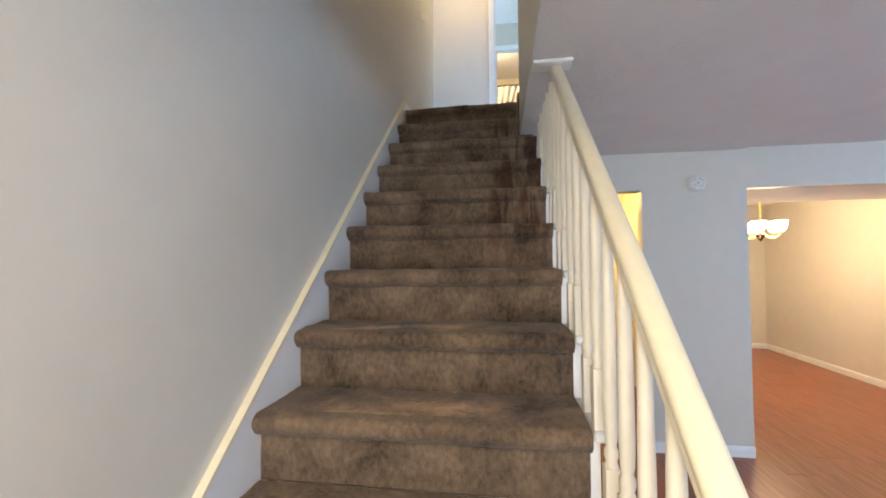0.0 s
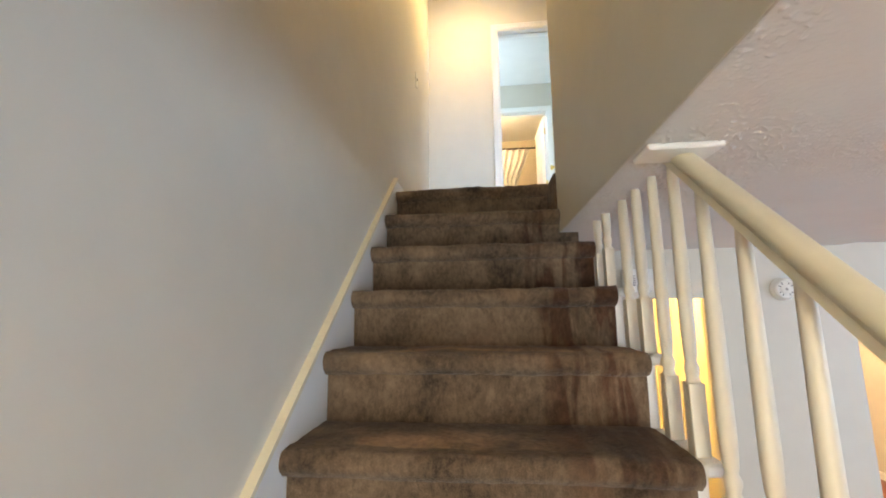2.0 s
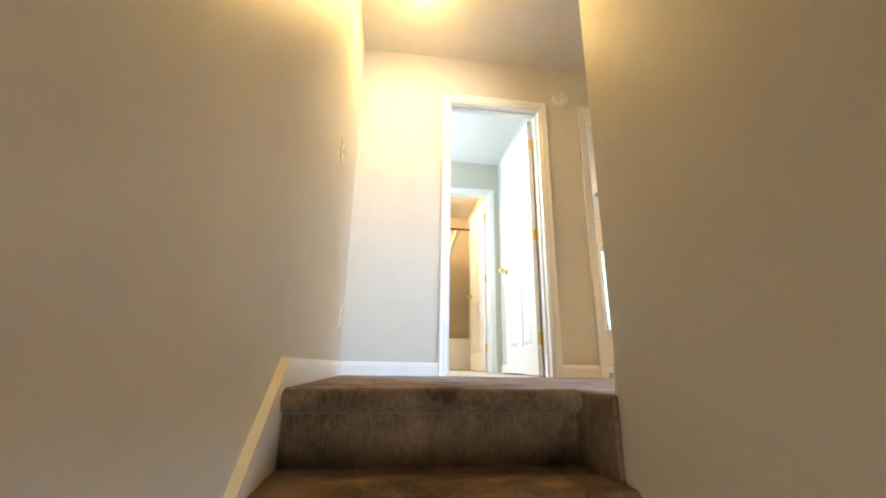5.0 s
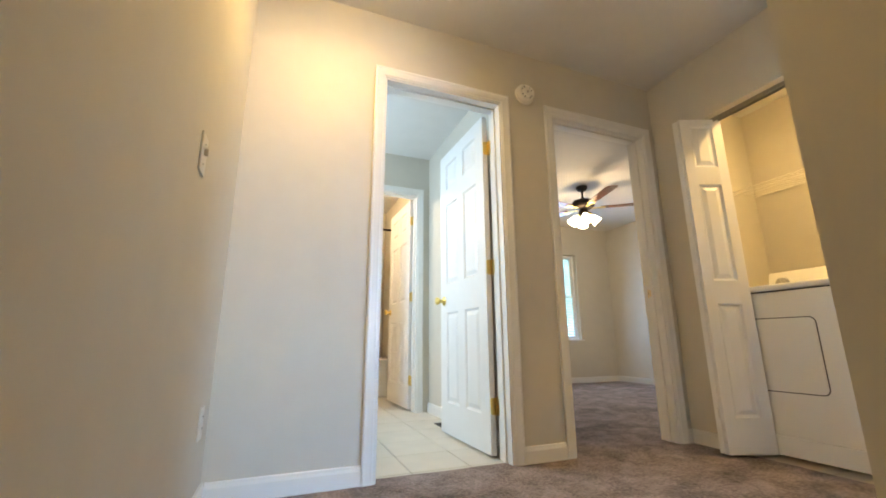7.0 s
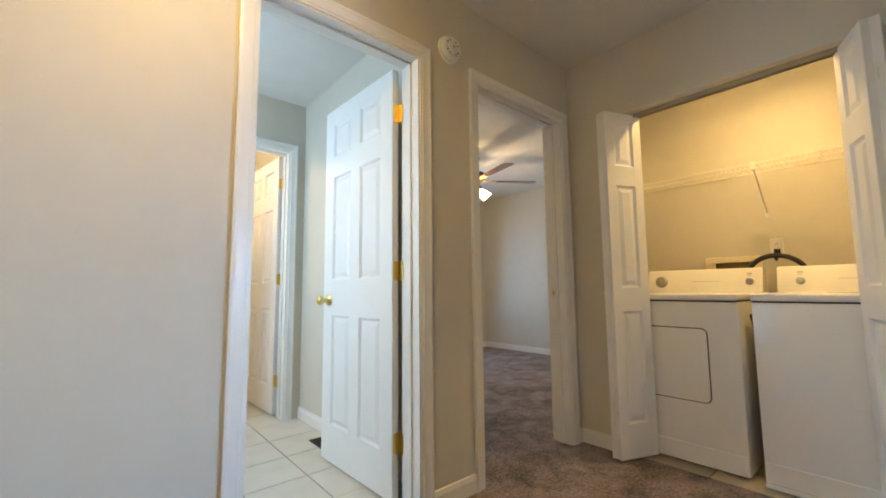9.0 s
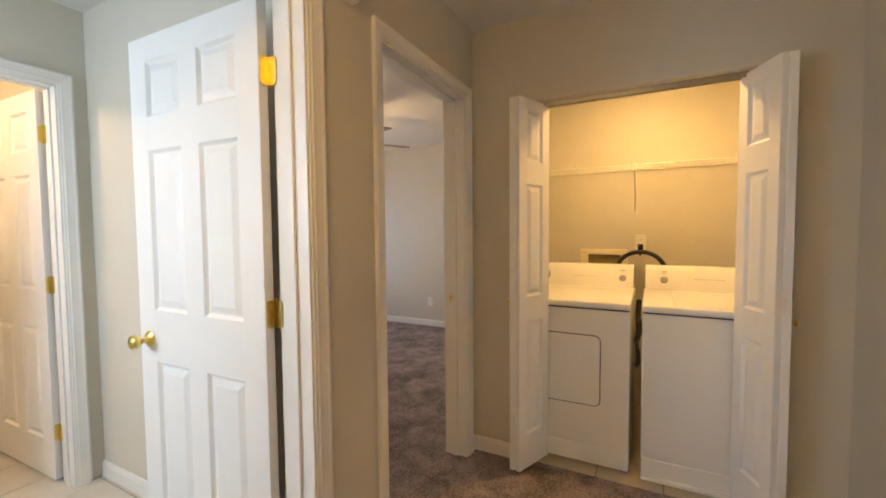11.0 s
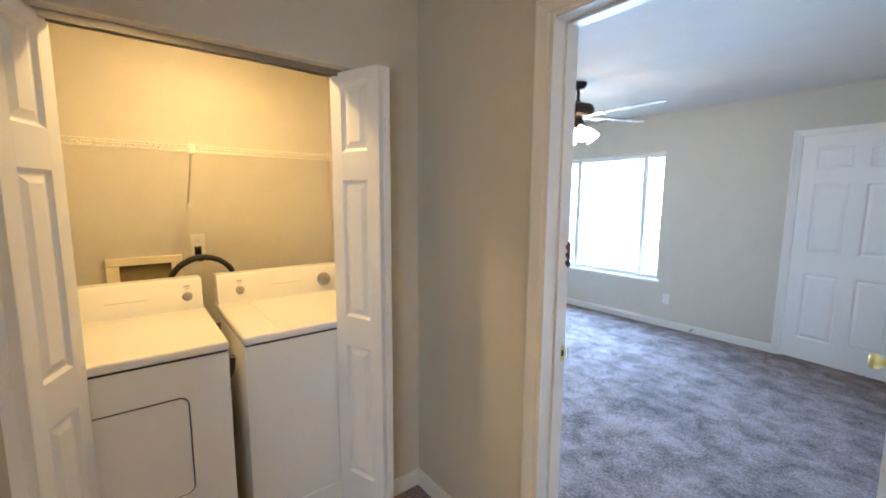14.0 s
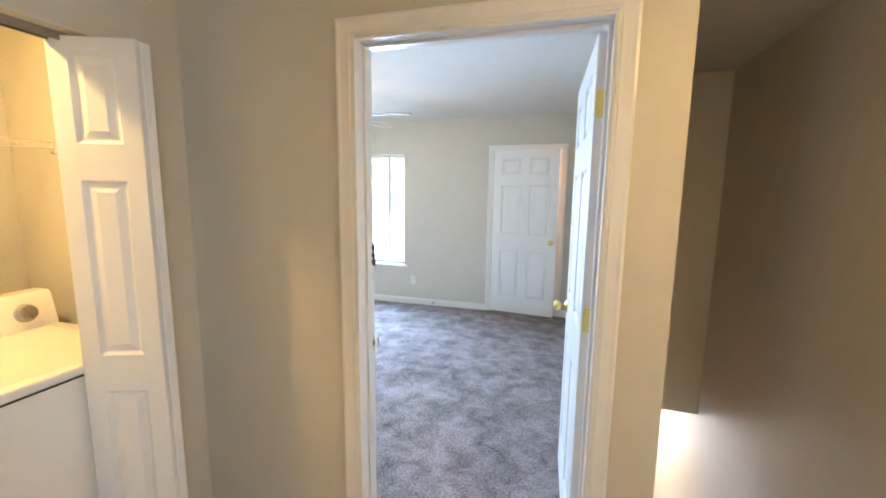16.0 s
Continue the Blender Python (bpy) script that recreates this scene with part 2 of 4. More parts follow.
WOODF = wood_mat("red_brown_laminate", (0.20, 0.058, 0.026), (0.36, 0.125, 0.06), 0.3)
CHERRY = wood_mat("cherry_fan_blade", (0.10, 0.024, 0.010), (0.19, 0.052, 0.020), 0.22, (1.0, 12.0, 12.0))
FROST = mat("lit_frosted_glass", (1.0, 0.86, 0.62), 0.4, emit=6.5)
FROSTD = mat("lit_dome_glass", (1.0, 0.80, 0.48), 0.4, emit=6.0)
CLOTH = mat("cream_shower_curtain", (0.72, 0.66, 0.55), 0.8, scale=30, vary=0.05, bump=0.3, bscale=200)
TUB = mat("white_tub_enamel", (0.8, 0.78, 0.74), 0.15, scale=5, vary=0.02)
BATHP = mat("tan_wall_paint", (0.60, 0.50, 0.34), 0.5, scale=9, vary=0.04, bump=0.2, bscale=160)
OUTSIDE = mat("bright_overcast_distance", (0.52, 0.76, 1.0), 1.0, emit=6.0)
LEAFY = mat("leafy_distance", (0.20, 0.40, 0.44), 1.0, emit=0.5, scale=3, vary=0.4)
BLIND = mat("white_vinyl_blind", (0.78, 0.80, 0.80), 0.45, scale=10, vary=0.03)
CHERRY.node_tree.nodes["Principled BSDF"].inputs["Coat Weight"].default_value = 0.5
CHERRY.node_tree.nodes["Principled BSDF"].inputs["Coat Roughness"].default_value = 0.12
GLASS = glass_mat("window_glass")


# ---- mesh helpers ----
def box(bm, x0, x1, y0, y1, z0, z1, bev=0.0, seg=1):
    g = bmesh.ops.create_cube(bm, size=1.0)["verts"]
    bmesh.ops.transform(bm, verts=g, matrix=Matrix.Translation(((x0 + x1) / 2, (y0 + y1) / 2, (z0 + z1) / 2)) @ Matrix.Diagonal((x1 - x0, y1 - y0, z1 - z0, 1)))
    if bev:
        es = list({e for v in g for e in v.link_edges})
        bmesh.ops.bevel(bm, geom=es, offset=bev, segments=seg, affect="EDGES", profile=0.5)
    return bm


def cyl(bm, r1, r2, depth, m, seg=20):
    bmesh.ops.create_cone(bm, cap_ends=True, segments=seg, radius1=r1, radius2=r2, depth=depth, matrix=m)
    return bm


def lathe(bm, prof, m=Matrix(), seg=16):
    """A turned shape about z from (radius, height) pairs, closed at both ends."""
    rings = []
    for r, z in prof:
        rings.append([bm.verts.new(m @ Vector((r * math.cos(2 * math.pi * k / seg), r * math.sin(2 * math.pi * k / seg), z))) for k in range(seg)])
    for a, b in zip(rings, rings[1:]):
        for k in range(seg):
            bm.faces.new((a[k], a[(k + 1) % seg], b[(k + 1) % seg], b[k]))
    bm.faces.new(list(reversed(rings[0])))
    bm.faces.new(rings[-1])
    return bm


def tube(bm, pts, r, seg=8):
    """A round bar along points."""
    pts = [Vector(p) for p in pts]
    rings = []
    for i, p in enumerate(pts):
        d = (pts[min(i + 1, len(pts) - 1)] - pts[max(i - 1, 0)]).normalized()
        q = d.to_track_quat("Z", "Y")
        rings.append([bm.verts.new(p + q @ Vector((r * math.cos(2 * math.pi * k / seg), r * math.sin(2 * math.pi * k / seg), 0))) for k in range(seg)])
    for a, b in zip(rings, rings[1:]):
        for k in range(seg):
            bm.faces.new((a[k], a[(k + 1) % seg], b[(k + 1) % seg], b[k]))
    bm.faces.new(list(reversed(rings[0])))
    bm.faces.new(rings[-1])
    return bm


def extrude_profile(bm, prof, m, length):
    """Extrudes a closed (u, v) outline along local x by length."""
    a = [bm.verts.new(m @ Vector((0, u, v))) for u, v in prof]
    b = [bm.verts.new(m @ Vector((length, u, v))) for u, v in prof]
    k = len(prof)
    for i in range(k):
        bm.faces.new((a[i], a[(i + 1) % k], b[(i + 1) % k], b[i]))
    bm.faces.new(list(reversed(a)))
    bm.faces.new(b)
    return bm


def finish(name, bm, material, smooth=False):
    bmesh.ops.recalc_face_normals(bm, faces=bm.faces)
    me = bpy.data.meshes.new(name)
    bm.to_mesh(me)
    bm.free()
    me.materials.append(material)
    if smooth:
        me.set_sharp_from_angle(angle=radians(40))
    else:
        for p in me.polygons:
            p.use_smooth = False
    return me


def part(name, bm, material, parent=None, label="", smooth=False):
    if smooth:
        for f in bm.faces:
            f.smooth = True
    ob = new(name, finish(name, bm, material, smooth))
    if parent:
        ob.parent = parent
    if label:
        tagged(ob, label)
    return ob


def thing(name, m, label, category, group="", kind=""):
    ob = new(name)
    ob.empty_display_size = 0.1
    ob.matrix_world = m
    return tagged(ob, label, category, group, kind)


def B(*a, **k):
    return box(bmesh.new(), *a, **k)


# ---- structure ----
ZF, CZ, LC = 2.70, 5.14, 2.408
NY, SY, EX = 1.455, -0.205, 2.638      # hall faces: north, south, east
SW = 0.844                            # stair's right-hand wall


def wall(name, axis, p0, p1, a0, a1, z0, z1, holes=(), material=None, label="plain painted drywall"):
    """An upright wall. axis: the one that it is thick along; holes: (a, b, low, high)."""
    As = sorted({a0, a1, *(h[0] for h in holes), *(h[1] for h in holes)})
    Zs = sorted({z0, z1, *(h[2] for h in holes), *(h[3] for h in holes)})

    def solid(i, k):
        if not (0 <= i < len(As) - 1 and 0 <= k < len(Zs) - 1):
            return False
        a, z = (As[i] + As[i + 1]) / 2, (Zs[k] + Zs[k + 1]) / 2
        return not any(h[0] < a < h[1] and h[2] < z < h[3] for h in holes)

    bm = bmesh.new()
    P = (lambda p, a, z: (p, a, z)) if axis == "x" else (lambda p, a, z: (a, p, z))

    def face(*q):
        bm.faces.new([bm.verts.new(P(*c)) for c in q])
    for i in range(len(As) - 1):
        for k in range(len(Zs) - 1):
            if not solid(i, k):
                continue
            a, b, c, d = As[i], As[i + 1], Zs[k], Zs[k + 1]
            for p in (p0, p1):
                face((p, a, c), (p, b, c), (p, b, d), (p, a, d))
            if not solid(i - 1, k):
                face((p0, a, c), (p1, a, c), (p1, a, d), (p0, a, d))
            if not solid(i + 1, k):
                face((p0, b, c), (p1, b, c), (p1, b, d), (p0, b, d))
            if not solid(i, k - 1):
                face((p0, a, c), (p0, b, c), (p1, b, c), (p1, a, c))
            if not solid(i, k + 1):
                face((p0, a, d), (p0, b, d), (p1, b, d), (p1, a, d))
    bmesh.ops.remove_doubles(bm, verts=bm.verts, dist=1e-5)
    return tagged(part(name, bm, material or PAINT), label, "wall", kind="structure")


D1, D2, D3 = (0.66, 1.365), (1.755, 2.525), (1.05, 1.878)
DT = ZF + 2.035
CL = (0.0, 1.215)                     # laundry opening
WIN_S = (3.165, 4.66, ZF + 0.53, ZF + 2.01)
WIN_N = (3.64, 4.56, ZF + 0.64, ZF + 1.97)

wall("wall_west", "x", -0.14, -0.02, -5.6, 1.575, 0, CZ, label="greige painted drywall beside the stairs")
wall("wall_hall_north", "y", NY, NY + 0.12, -0.14, 5.23, ZF, CZ, [(*D1, ZF, DT), (*D2, ZF, DT)], label="greige painted drywall with two doorways")
wall("wall_hall_south", "y", SY - 0.12, SY, SW, 5.35, ZF, CZ, [(*D3, ZF, DT)], label="greige painted drywall with a bedroom doorway")
wall("wall_stair_east", "x", SW, SW + 0.12, -2.50, SY - 0.12, LC - 0.012, CZ, label="greige painted drywall above the stair rail")
wall("wall_stair_corner", "x", SW, SW + 0.12, SY - 0.12, SY, LC - 0.012, ZF)
wall("wall_stairwell_south", "y", -2.62, -2.50, -0.02, SW, LC, CZ, label="greige painted drywall over the stair opening")
wall("wall_laundry_front", "x", EX, EX + 0.12, SY, NY, ZF, CZ, [(*CL, ZF, ZF + 2.0)], label="greige painted drywall round the laundry opening")
wall("wall_laundry_back", "x", 3.69, 3.81, SY, NY, ZF, CZ, label="greige painted drywall behind the washer")
wall("wall_bedroom_south_far", "y", -4.07, -3.95, SW, 5.35, ZF, CZ, [(1.175, 1.985, ZF, DT), (WIN_S[0], WIN_S[1], WIN_S[2], WIN_S[3])], label="greige drywall with a window and closet door")
wall("wall_bedroom_south_east", "x", 5.35, 5.47, -4.07, SY - 0.0, ZF, CZ)
wall("wall_bedroom_south_west", "x", SW, SW + 0.12, -3.95, -2.50, ZF, CZ)
wall("wall_vanity_east", "x", 1.50, 1.62, NY + 0.12, 5.2, ZF, CZ)
# The hole is made up to hold the vanity fill light.
wall("wall_vanity_west", "x", -0.42, -0.30, NY + 0.12, 5.2, ZF, CZ, [(2.28, 3.08, ZF + 0.98, ZF + 2.12)], label="greige drywall with an added hole for the vanity fill light")
wall("wall_vanity_north", "y", 3.14, 3.26, -0.30, 1.50, ZF, CZ, [(0.665, 1.375, ZF, DT)], label="greige drywall with a bathroom doorway")
wall("wall_tub_north", "y", 5.05, 5.17, -0.30, 1.50, ZF, CZ, material=BATHP)
wall("wall_bedroom_north_far", "y", 4.70, 4.82, 1.62, 5.23, ZF, CZ, [WIN_N], label="greige drywall with a window")
wall("wall_bedroom_north_east", "x", 5.23, 5.35, NY, 4.82, ZF, CZ)
wall("wall_wardrobe_back", "y", -5.2, -5.1, SW, 2.4, ZF, CZ)
wall("wall_wardrobe_east", "x", 2.3, 2.4, -5.1, -4.07, ZF, CZ)
wall("wall_wardrobe_west", "x", SW, SW + 0.1, -5.1, -4.07, ZF, CZ)
# lower storey
wall("wall_living_north", "y", 0.46, 0.58, 0.86, 7.0, 0, LC, [(1.475, 1.84, 0, 2.09), (2.62, 5.0, 0, 2.09)], label="grey painted drywall with a wide opening")
wall("wall_living_south", "y", -5.6, -5.48, -0.02, 7.0, 0, LC)
wall("wall_living_east", "x", 7.0, 7.12, -5.6, 0.58, 0, LC)
wall("wall_dining_north", "y", 4.50, 4.62, 2.4, 5.12, 0, LC)
wall("wall_dining_east", "x", 5.10, 5.22, 0.58, 4.62, 0, LC)
wall("wall_dining_west", "x", 2.28, 2.40, 0.58, 4.62, 0, LC)
wall("wall_kitchen_west", "x", 0.9, 1.0, 0.58, 2.6, 0, LC)
wall("wall_kitchen_north", "y", 2.5, 2.6, 1.0, 2.28, 0, LC)
wall("wall_under_stairs", "y", 0.30, 0.42, -0.02, 0.86, 0, LC)


def slab(name, x0, x1, y0, y1, z0, z1, material, label, category):
    return tagged(part(name, B(x0, x1, y0, y1, z0, z1), material), label, category, kind="structure")


def ceiling_mesh(name, x0, x1, y0, y1, z0, z1, label):
    bm = B(x0, x1, y0, y1, z0, z1)
    return tagged(part(name, bm, CEIL), label, "ceiling", kind="structure")


ceiling_mesh("ceiling_upper", -0.45, 5.5, -5.25, 5.25, CZ, CZ + 0.12, "off-white textured drywall ceiling of the upper floor")


def floor_grid(name, x0, x1, y0, y1, z, step, amp, material, label, thick=0.05):
    """A carpet with a slightly uneven pile."""
    nx, ny = max(2, int((x1 - x0) / step)), max(2, int((y1 - y0) / step))
    bm = bmesh.new()
    V = []
    for i in range(nx + 1):
        row = []
        for k in range(ny + 1):
            x, y = x0 + (x1 - x0) * i / nx, y0 + (y1 - y0) * k / ny
            h = amp * (noise.noise(Vector((x * 9, y * 9, 0.3))) + 0.7 * noise.noise(Vector((x * 31, y * 31, 1.7))))
            row.append(bm.verts.new((x, y, z + h)))
        V.append(row)
    for i in range(nx):
        for k in range(ny):
            bm.faces.new((V[i][k], V[i + 1][k], V[i + 1][k + 1], V[i][k + 1]))
    for f in bm.faces:
        f.smooth = True
    box(bm, x0, x1, y0, y1, z - thick, z - 0.012)
    ob = part(name, bm, material)
    return tagged(ob, label, "carpet", kind="structure")


floor_grid("floor_hall", -0.02, EX + 0.02, 0.02, NY + 0.06, ZF, 0.025, 0.0018, CARPET, "mottled taupe cut-pile carpet of the landing")
floor_grid("floor_hall_corner", SW + 0.01, EX + 0.02, SY, 0.02, ZF, 0.025, 0.0018, CARPET, "mottled taupe cut-pile carpet of the landing")
floor_grid("floor_bedroom_south", SW + 0.12, 5.35, -5.1, SY, ZF, 0.035, 0.0014, CARPET, "mottled taupe cut-pile bedroom carpet")
floor_grid("floor_bedroom_north", 1.62, 5.23, NY + 0.06, 4.70, ZF, 0.035, 0.0014, CARPET, "mottled taupe cut-pile bedroom carpet")
slab("floor_bath", -0.30, 1.50, NY + 0.06, 5.05, ZF - 0.06, ZF - 0.006, GROUT, "grey grouted floor under beige tiles", "floor")
slab("floor_laundry", EX + 0.02, 3.69, SY, NY, ZF - 0.06, ZF - 0.006, GROUT, "grey grouted floor under beige tiles", "floor")
slab("floor_structure_upper", SW + 0.02, 5.5, -5.2, SY - 0.0, LC + 0.02, ZF - 0.06, CEIL, "floor framing between the storeys", "floor")
slab("floor_structure_north", -0.45, 5.5, 0.03, 5.2, LC + 0.02, ZF - 0.06, CEIL, "floor framing between the storeys", "floor")
slab("ground", -60, 60, -60, 60, -0.6, -0.12, mat("lawn", (0.06, 0.10, 0.03), 0.95, scale=30, vary=0.4), "green lawn round the house", "ground")


def knockdown_ceiling(name, x0, x1, y0, y1, z, step):
    """A stippled drywall ceiling with low raised splashes."""
    nx, ny = int((x1 - x0) / step), int((y1 - y0) / step)
    bm = bmesh.new()
    V = []
    for i in range(nx + 1):
        row = []
        for k in range(ny + 1):
            x, y = x0 + (x1 - x0) * i / nx, y0 + (y1 - y0) * k / ny
            q = 0.75 * noise.noise(Vector((x * 105, y * 105, 4.1))) + 0.45 * noise.noise(Vector((x * 210, y * 210, 9.2)))
            edge = min(i, nx - i, k, ny - k) > 0
            patchy = 0.12 + 0.88 * max(0.0, min(1.0, 0.45 + 2.2 * noise.noise(Vector((x * 2.3, y * 2.3, 2.0)))))
            row.append(bm.verts.new((x, y, z - (0.0048 * patchy * max(0.0, min(0.26, q - 0.14)) / 0.26 if edge else 0))))
        V.append(row)
    for i in range(nx):
        for k in range(ny):
            bm.faces.new((V[i][k], V[i][k + 1], V[i + 1][k + 1], V[i + 1][k]))
    for f in bm.faces:
        f.smooth = True
    me = bpy.data.meshes.new(name)
    bm.to_mesh(me)
    bm.free()
    me.materials.append(CEIL)
    return tagged(new(name, me), "off-white stippled drywall ceiling of the living room", "ceiling", kind="structure")


knockdown_ceiling("ceiling_living", SW + 0.003, 1.60, -2.2, -0.4, LC - 0.0135, 0.0030)
for room, x0, x1, y0, y1 in (("middle", 1.60, 2.6, -2.6, 0.46), ("north", SW + 0.003, 1.60, -0.4, 0.46), ("stairs", SW + 0.003, 1.60, -2.6, -2.2)):
    ceiling_mesh("ceiling_living_" + room, x0, x1, y0, y1, LC - 0.0135, LC + 0.006, "off-white stippled drywall ceiling")
ceiling_mesh("ceiling_living_east", 2.6, 7.0, -5.48, 0.46, LC, LC + 0.02, "off-white textured ceiling")
ceiling_mesh("ceiling_living_south", SW, 2.6, -5.48, -2.6, LC, LC + 0.02, "off-white textured ceiling")
ceiling_mesh("ceiling_entry", -0.02, SW, -5.48, -2.62, LC, LC + 0.02, "off-white textured ceiling over the entry")
ceiling_mesh("ceiling_dining", 0.9, 5.22, 0.58, 4.62, LC, LC + 0.02, "off-white ceiling of the dining room")

# ---- stairs ----
R, T, N = 0.1985, 0.237, 14
stairs = thing("staircase", pose(0, 0, 0), "straight staircase carpeted in worn brown cut pile", "stairs", kind="structure")


def carpet_step(k):
    """Tread k below the landing with its rounded nosing and the riser under it, as one strip of carpet."""
    z, y = ZF - R * k, -T * k
    x1 = SW + 0.004 if k < 1 else 0.931
    prof = [(y + T + 0.005, z), (y + 0.02, z + 0.002)]
    for a in range(90, -61, -15):
        prof.append((y - 0.006 + 0.026 * math.cos(radians(180 - a)), z - 0.026 + 0.028 * math.sin(radians(a))))
    prof += [(y - 0.012, z - 0.058), (y + 0.011, z - 0.064), (y + 0.014, z - R - 0.004)]
    if k == 0:
        prof[0] = (0.04, z)
    nx = 44
    bm = bmesh.new()
    fine = []
    for (a, b), (c, d) in zip(prof, prof[1:]):
        m = max(1, int(math.hypot(c - a, d - b) / 0.022))
        fine += [(a + (c - a) * i / m, b + (d - b) * i / m) for i in range(m)]
    fine.append(prof[-1])
    rows = []
    for i in range(nx + 1):
        x = -0.002 + (x1 + 0.002) * i / nx
        row = []
        for j, (yy, zz) in enumerate(fine):
            q = 0.006 * noise.noise(Vector((x * 8, yy * 8, zz * 8))) + 0.004 * noise.noise(Vector((x * 40, yy * 40, zz * 40)))
            row.append(bm.verts.new((x, yy - q * 0.7, zz + q)))
        rows.append(row)
    for a, b in zip(rows, rows[1:]):
        for j in range(len(fine) - 1):
            bm.faces.new((a[j], b[j], b[j + 1], a[j + 1]))
    # open end of the strip, turned down at the railing side
    for row in (rows[0], rows[-1]):
        c = bm.verts.new((row[0].co.x, fine[0][0], z - R))
        bm.faces.new(row + [c])
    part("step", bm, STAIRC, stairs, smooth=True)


for k in range(N):
    carpet_step(k)
bm = bmesh.new()
box(bm, SW - 0.012, SW + 0.04, SY + 0.002, 0.028, ZF - R - 0.01, ZF + 0.002, bev=0.008, seg=2)
part("carpet_return", bm, STAIRC, stairs)
# stair carcass under the carpet, and the open side string
bm = bmesh.new()
for k in range(1, N):
    x1 = SW - 0.01 if k < 2 else (0.928 if k < 3 else 0.958)
    box(bm, 0.0, x1, -T * k + 0.02, -T * (k - 1) + 0.02, 0, ZF - R * k - 0.03)
part("carcass", bm, TRIM, stairs)
bm = bmesh.new()
for k in range(3, N):
    box(bm, 0.937, 0.985, -T * k - 0.02, -T * (k - 1) + 0.012, ZF - R * k - 0.032, ZF - R * k - 0.004, bev=0.006)
part("tread_end", bm, TRIM, stairs, "white painted tread ends")

skirt = bmesh.new()


def slant(bm, y0, y1, above, below, x0, x1):
    z = lambda y: ZF + y * R / T
    vs = [bm.verts.new((x, y, z(y) + d)) for x in (x0, x1) for y, d in ((y0, below), (y1, below), (y1, above), (y0, above))]
    for f in ((0, 1, 2, 3), (7, 6, 5, 4), (0, 4, 5, 1), (1, 5, 6, 2), (2, 6, 7, 3), (3, 7, 4, 0)):
        bm.faces.new([vs[i] for i in f])
    return bm


tagged(part("trim_stair_skirt", slant(skirt, -3.3, -0.0, 0.066, -0.45, -0.02, -0.001), TRIM), "white painted skirting board along the stairs", "trim", kind="structure")
# Yellow light on the skirting's top edge is put into the cap's colour.
cap = slant(bmesh.new(), -3.3, 0.0, 0.082, 0.065, -0.02, 0.004)
tagged(part("trim_stair_cap", cap, RAILP), "stair skirting cap, cream tone for the light from above", "trim", kind="structure")

# ---- railing ----
rail = thing("stair_railing", pose(0, 0, 0), "cream painted wooden stair railing with turned balusters", "railing")
RX = 0.955
SLOPE = 0.858
rz = lambda y: 2.041 + (y + 1.6) * SLOPE


def rail_mesh():
    bm = bmesh.new()
    half = [(0.0, 0.021), (0.010, 0.0195), (0.018, 0.015), (0.0225, 0.007), (0.0235, -0.002), (0.021, -0.009), (0.0165, -0.0125),
            (0.0155, -0.017), (0.018, -0.020), (0.018, -0.031)]
    prof = half + [(-u, v) for u, v in reversed(half) if u]
    L = math.hypot(2.16, 2.16 * SLOPE)
    m = Matrix.Translation((RX, -3.29, rz(-3.29))) @ Matrix.Rotation(math.atan(SLOPE), 4, "X") @ Matrix.Rotation(radians(90), 4, "Z")
    extrude_profile(bm, prof, m, L)
    return bm


part("handrail", rail_mesh(), RAILP, rail, "rounded cream handrail", smooth=True)
part("cap_board", B(0.853, 1.018, -1.272, -1.175, LC - 0.028, LC - 0.014, bev=0.004), TRIM, rail, "white board under the ceiling")
bal_cache = {}


def baluster(h):
    key = round(h, 3)
    if key not in bal_cache:
        bm = bmesh.new()
        box(bm, -0.0175, 0.0175, -0.0175, 0.0175, 0, 0.16, bev=0.002)
        s = h
        lathe(bm, [(0.0165, 0.16), (0.0125, 0.172), (0.0165, 0.185), (0.0165, 0.195), (0.0115, 0.207), (0.0145, 0.222),
                   (0.0165, 0.27), (0.0155, 0.45), (0.0125, max(0.5, s - 0.04)), (0.0115, max(0.52, s))], seg=14)
        for f in bm.faces:
            f.smooth = True
        bal_cache[key] = finish("baluster", bm, BALP, True)
    ob = new("baluster", bal_cache[key])
    ob.parent = rail
    return ob


for k in range(3, N):
    for dy in (0.012, 0.136):
        y = -T * k + dy + {3: 0.115, 4: 0.035, 5: 0.025, 6: 0.02, 7: 0.008}.get(k, 0)
        top = min(LC - 0.009, rz(y) - 0.03)
        z = ZF - R * k - 0.006
        baluster(top - z).location = (RX, y, z)
newel = thing("newel_post", pose(RX, -3.30, 0), "cream painted newel post at the stair foot", "newel post")
bm = bmesh.new()
box(bm, -0.045, 0.045, -0.045, 0.045, 0, 0.95, bev=0.004)
box(bm, -0.055, 0.055, -0.055, 0.055, 0.95, 0.975, bev=0.004)
part("post", bm, RAILP, newel)

# ---- doors ----
CAS = [(-0.058, 0.0), (-0.058, 0.017), (-0.050, 0.019), (-0.040, 0.0155), (-0.022, 0.013), (-0.012, 0.0125), (-0.008, 0.009), (0.0, 0.008), (0.0, 0.0)]


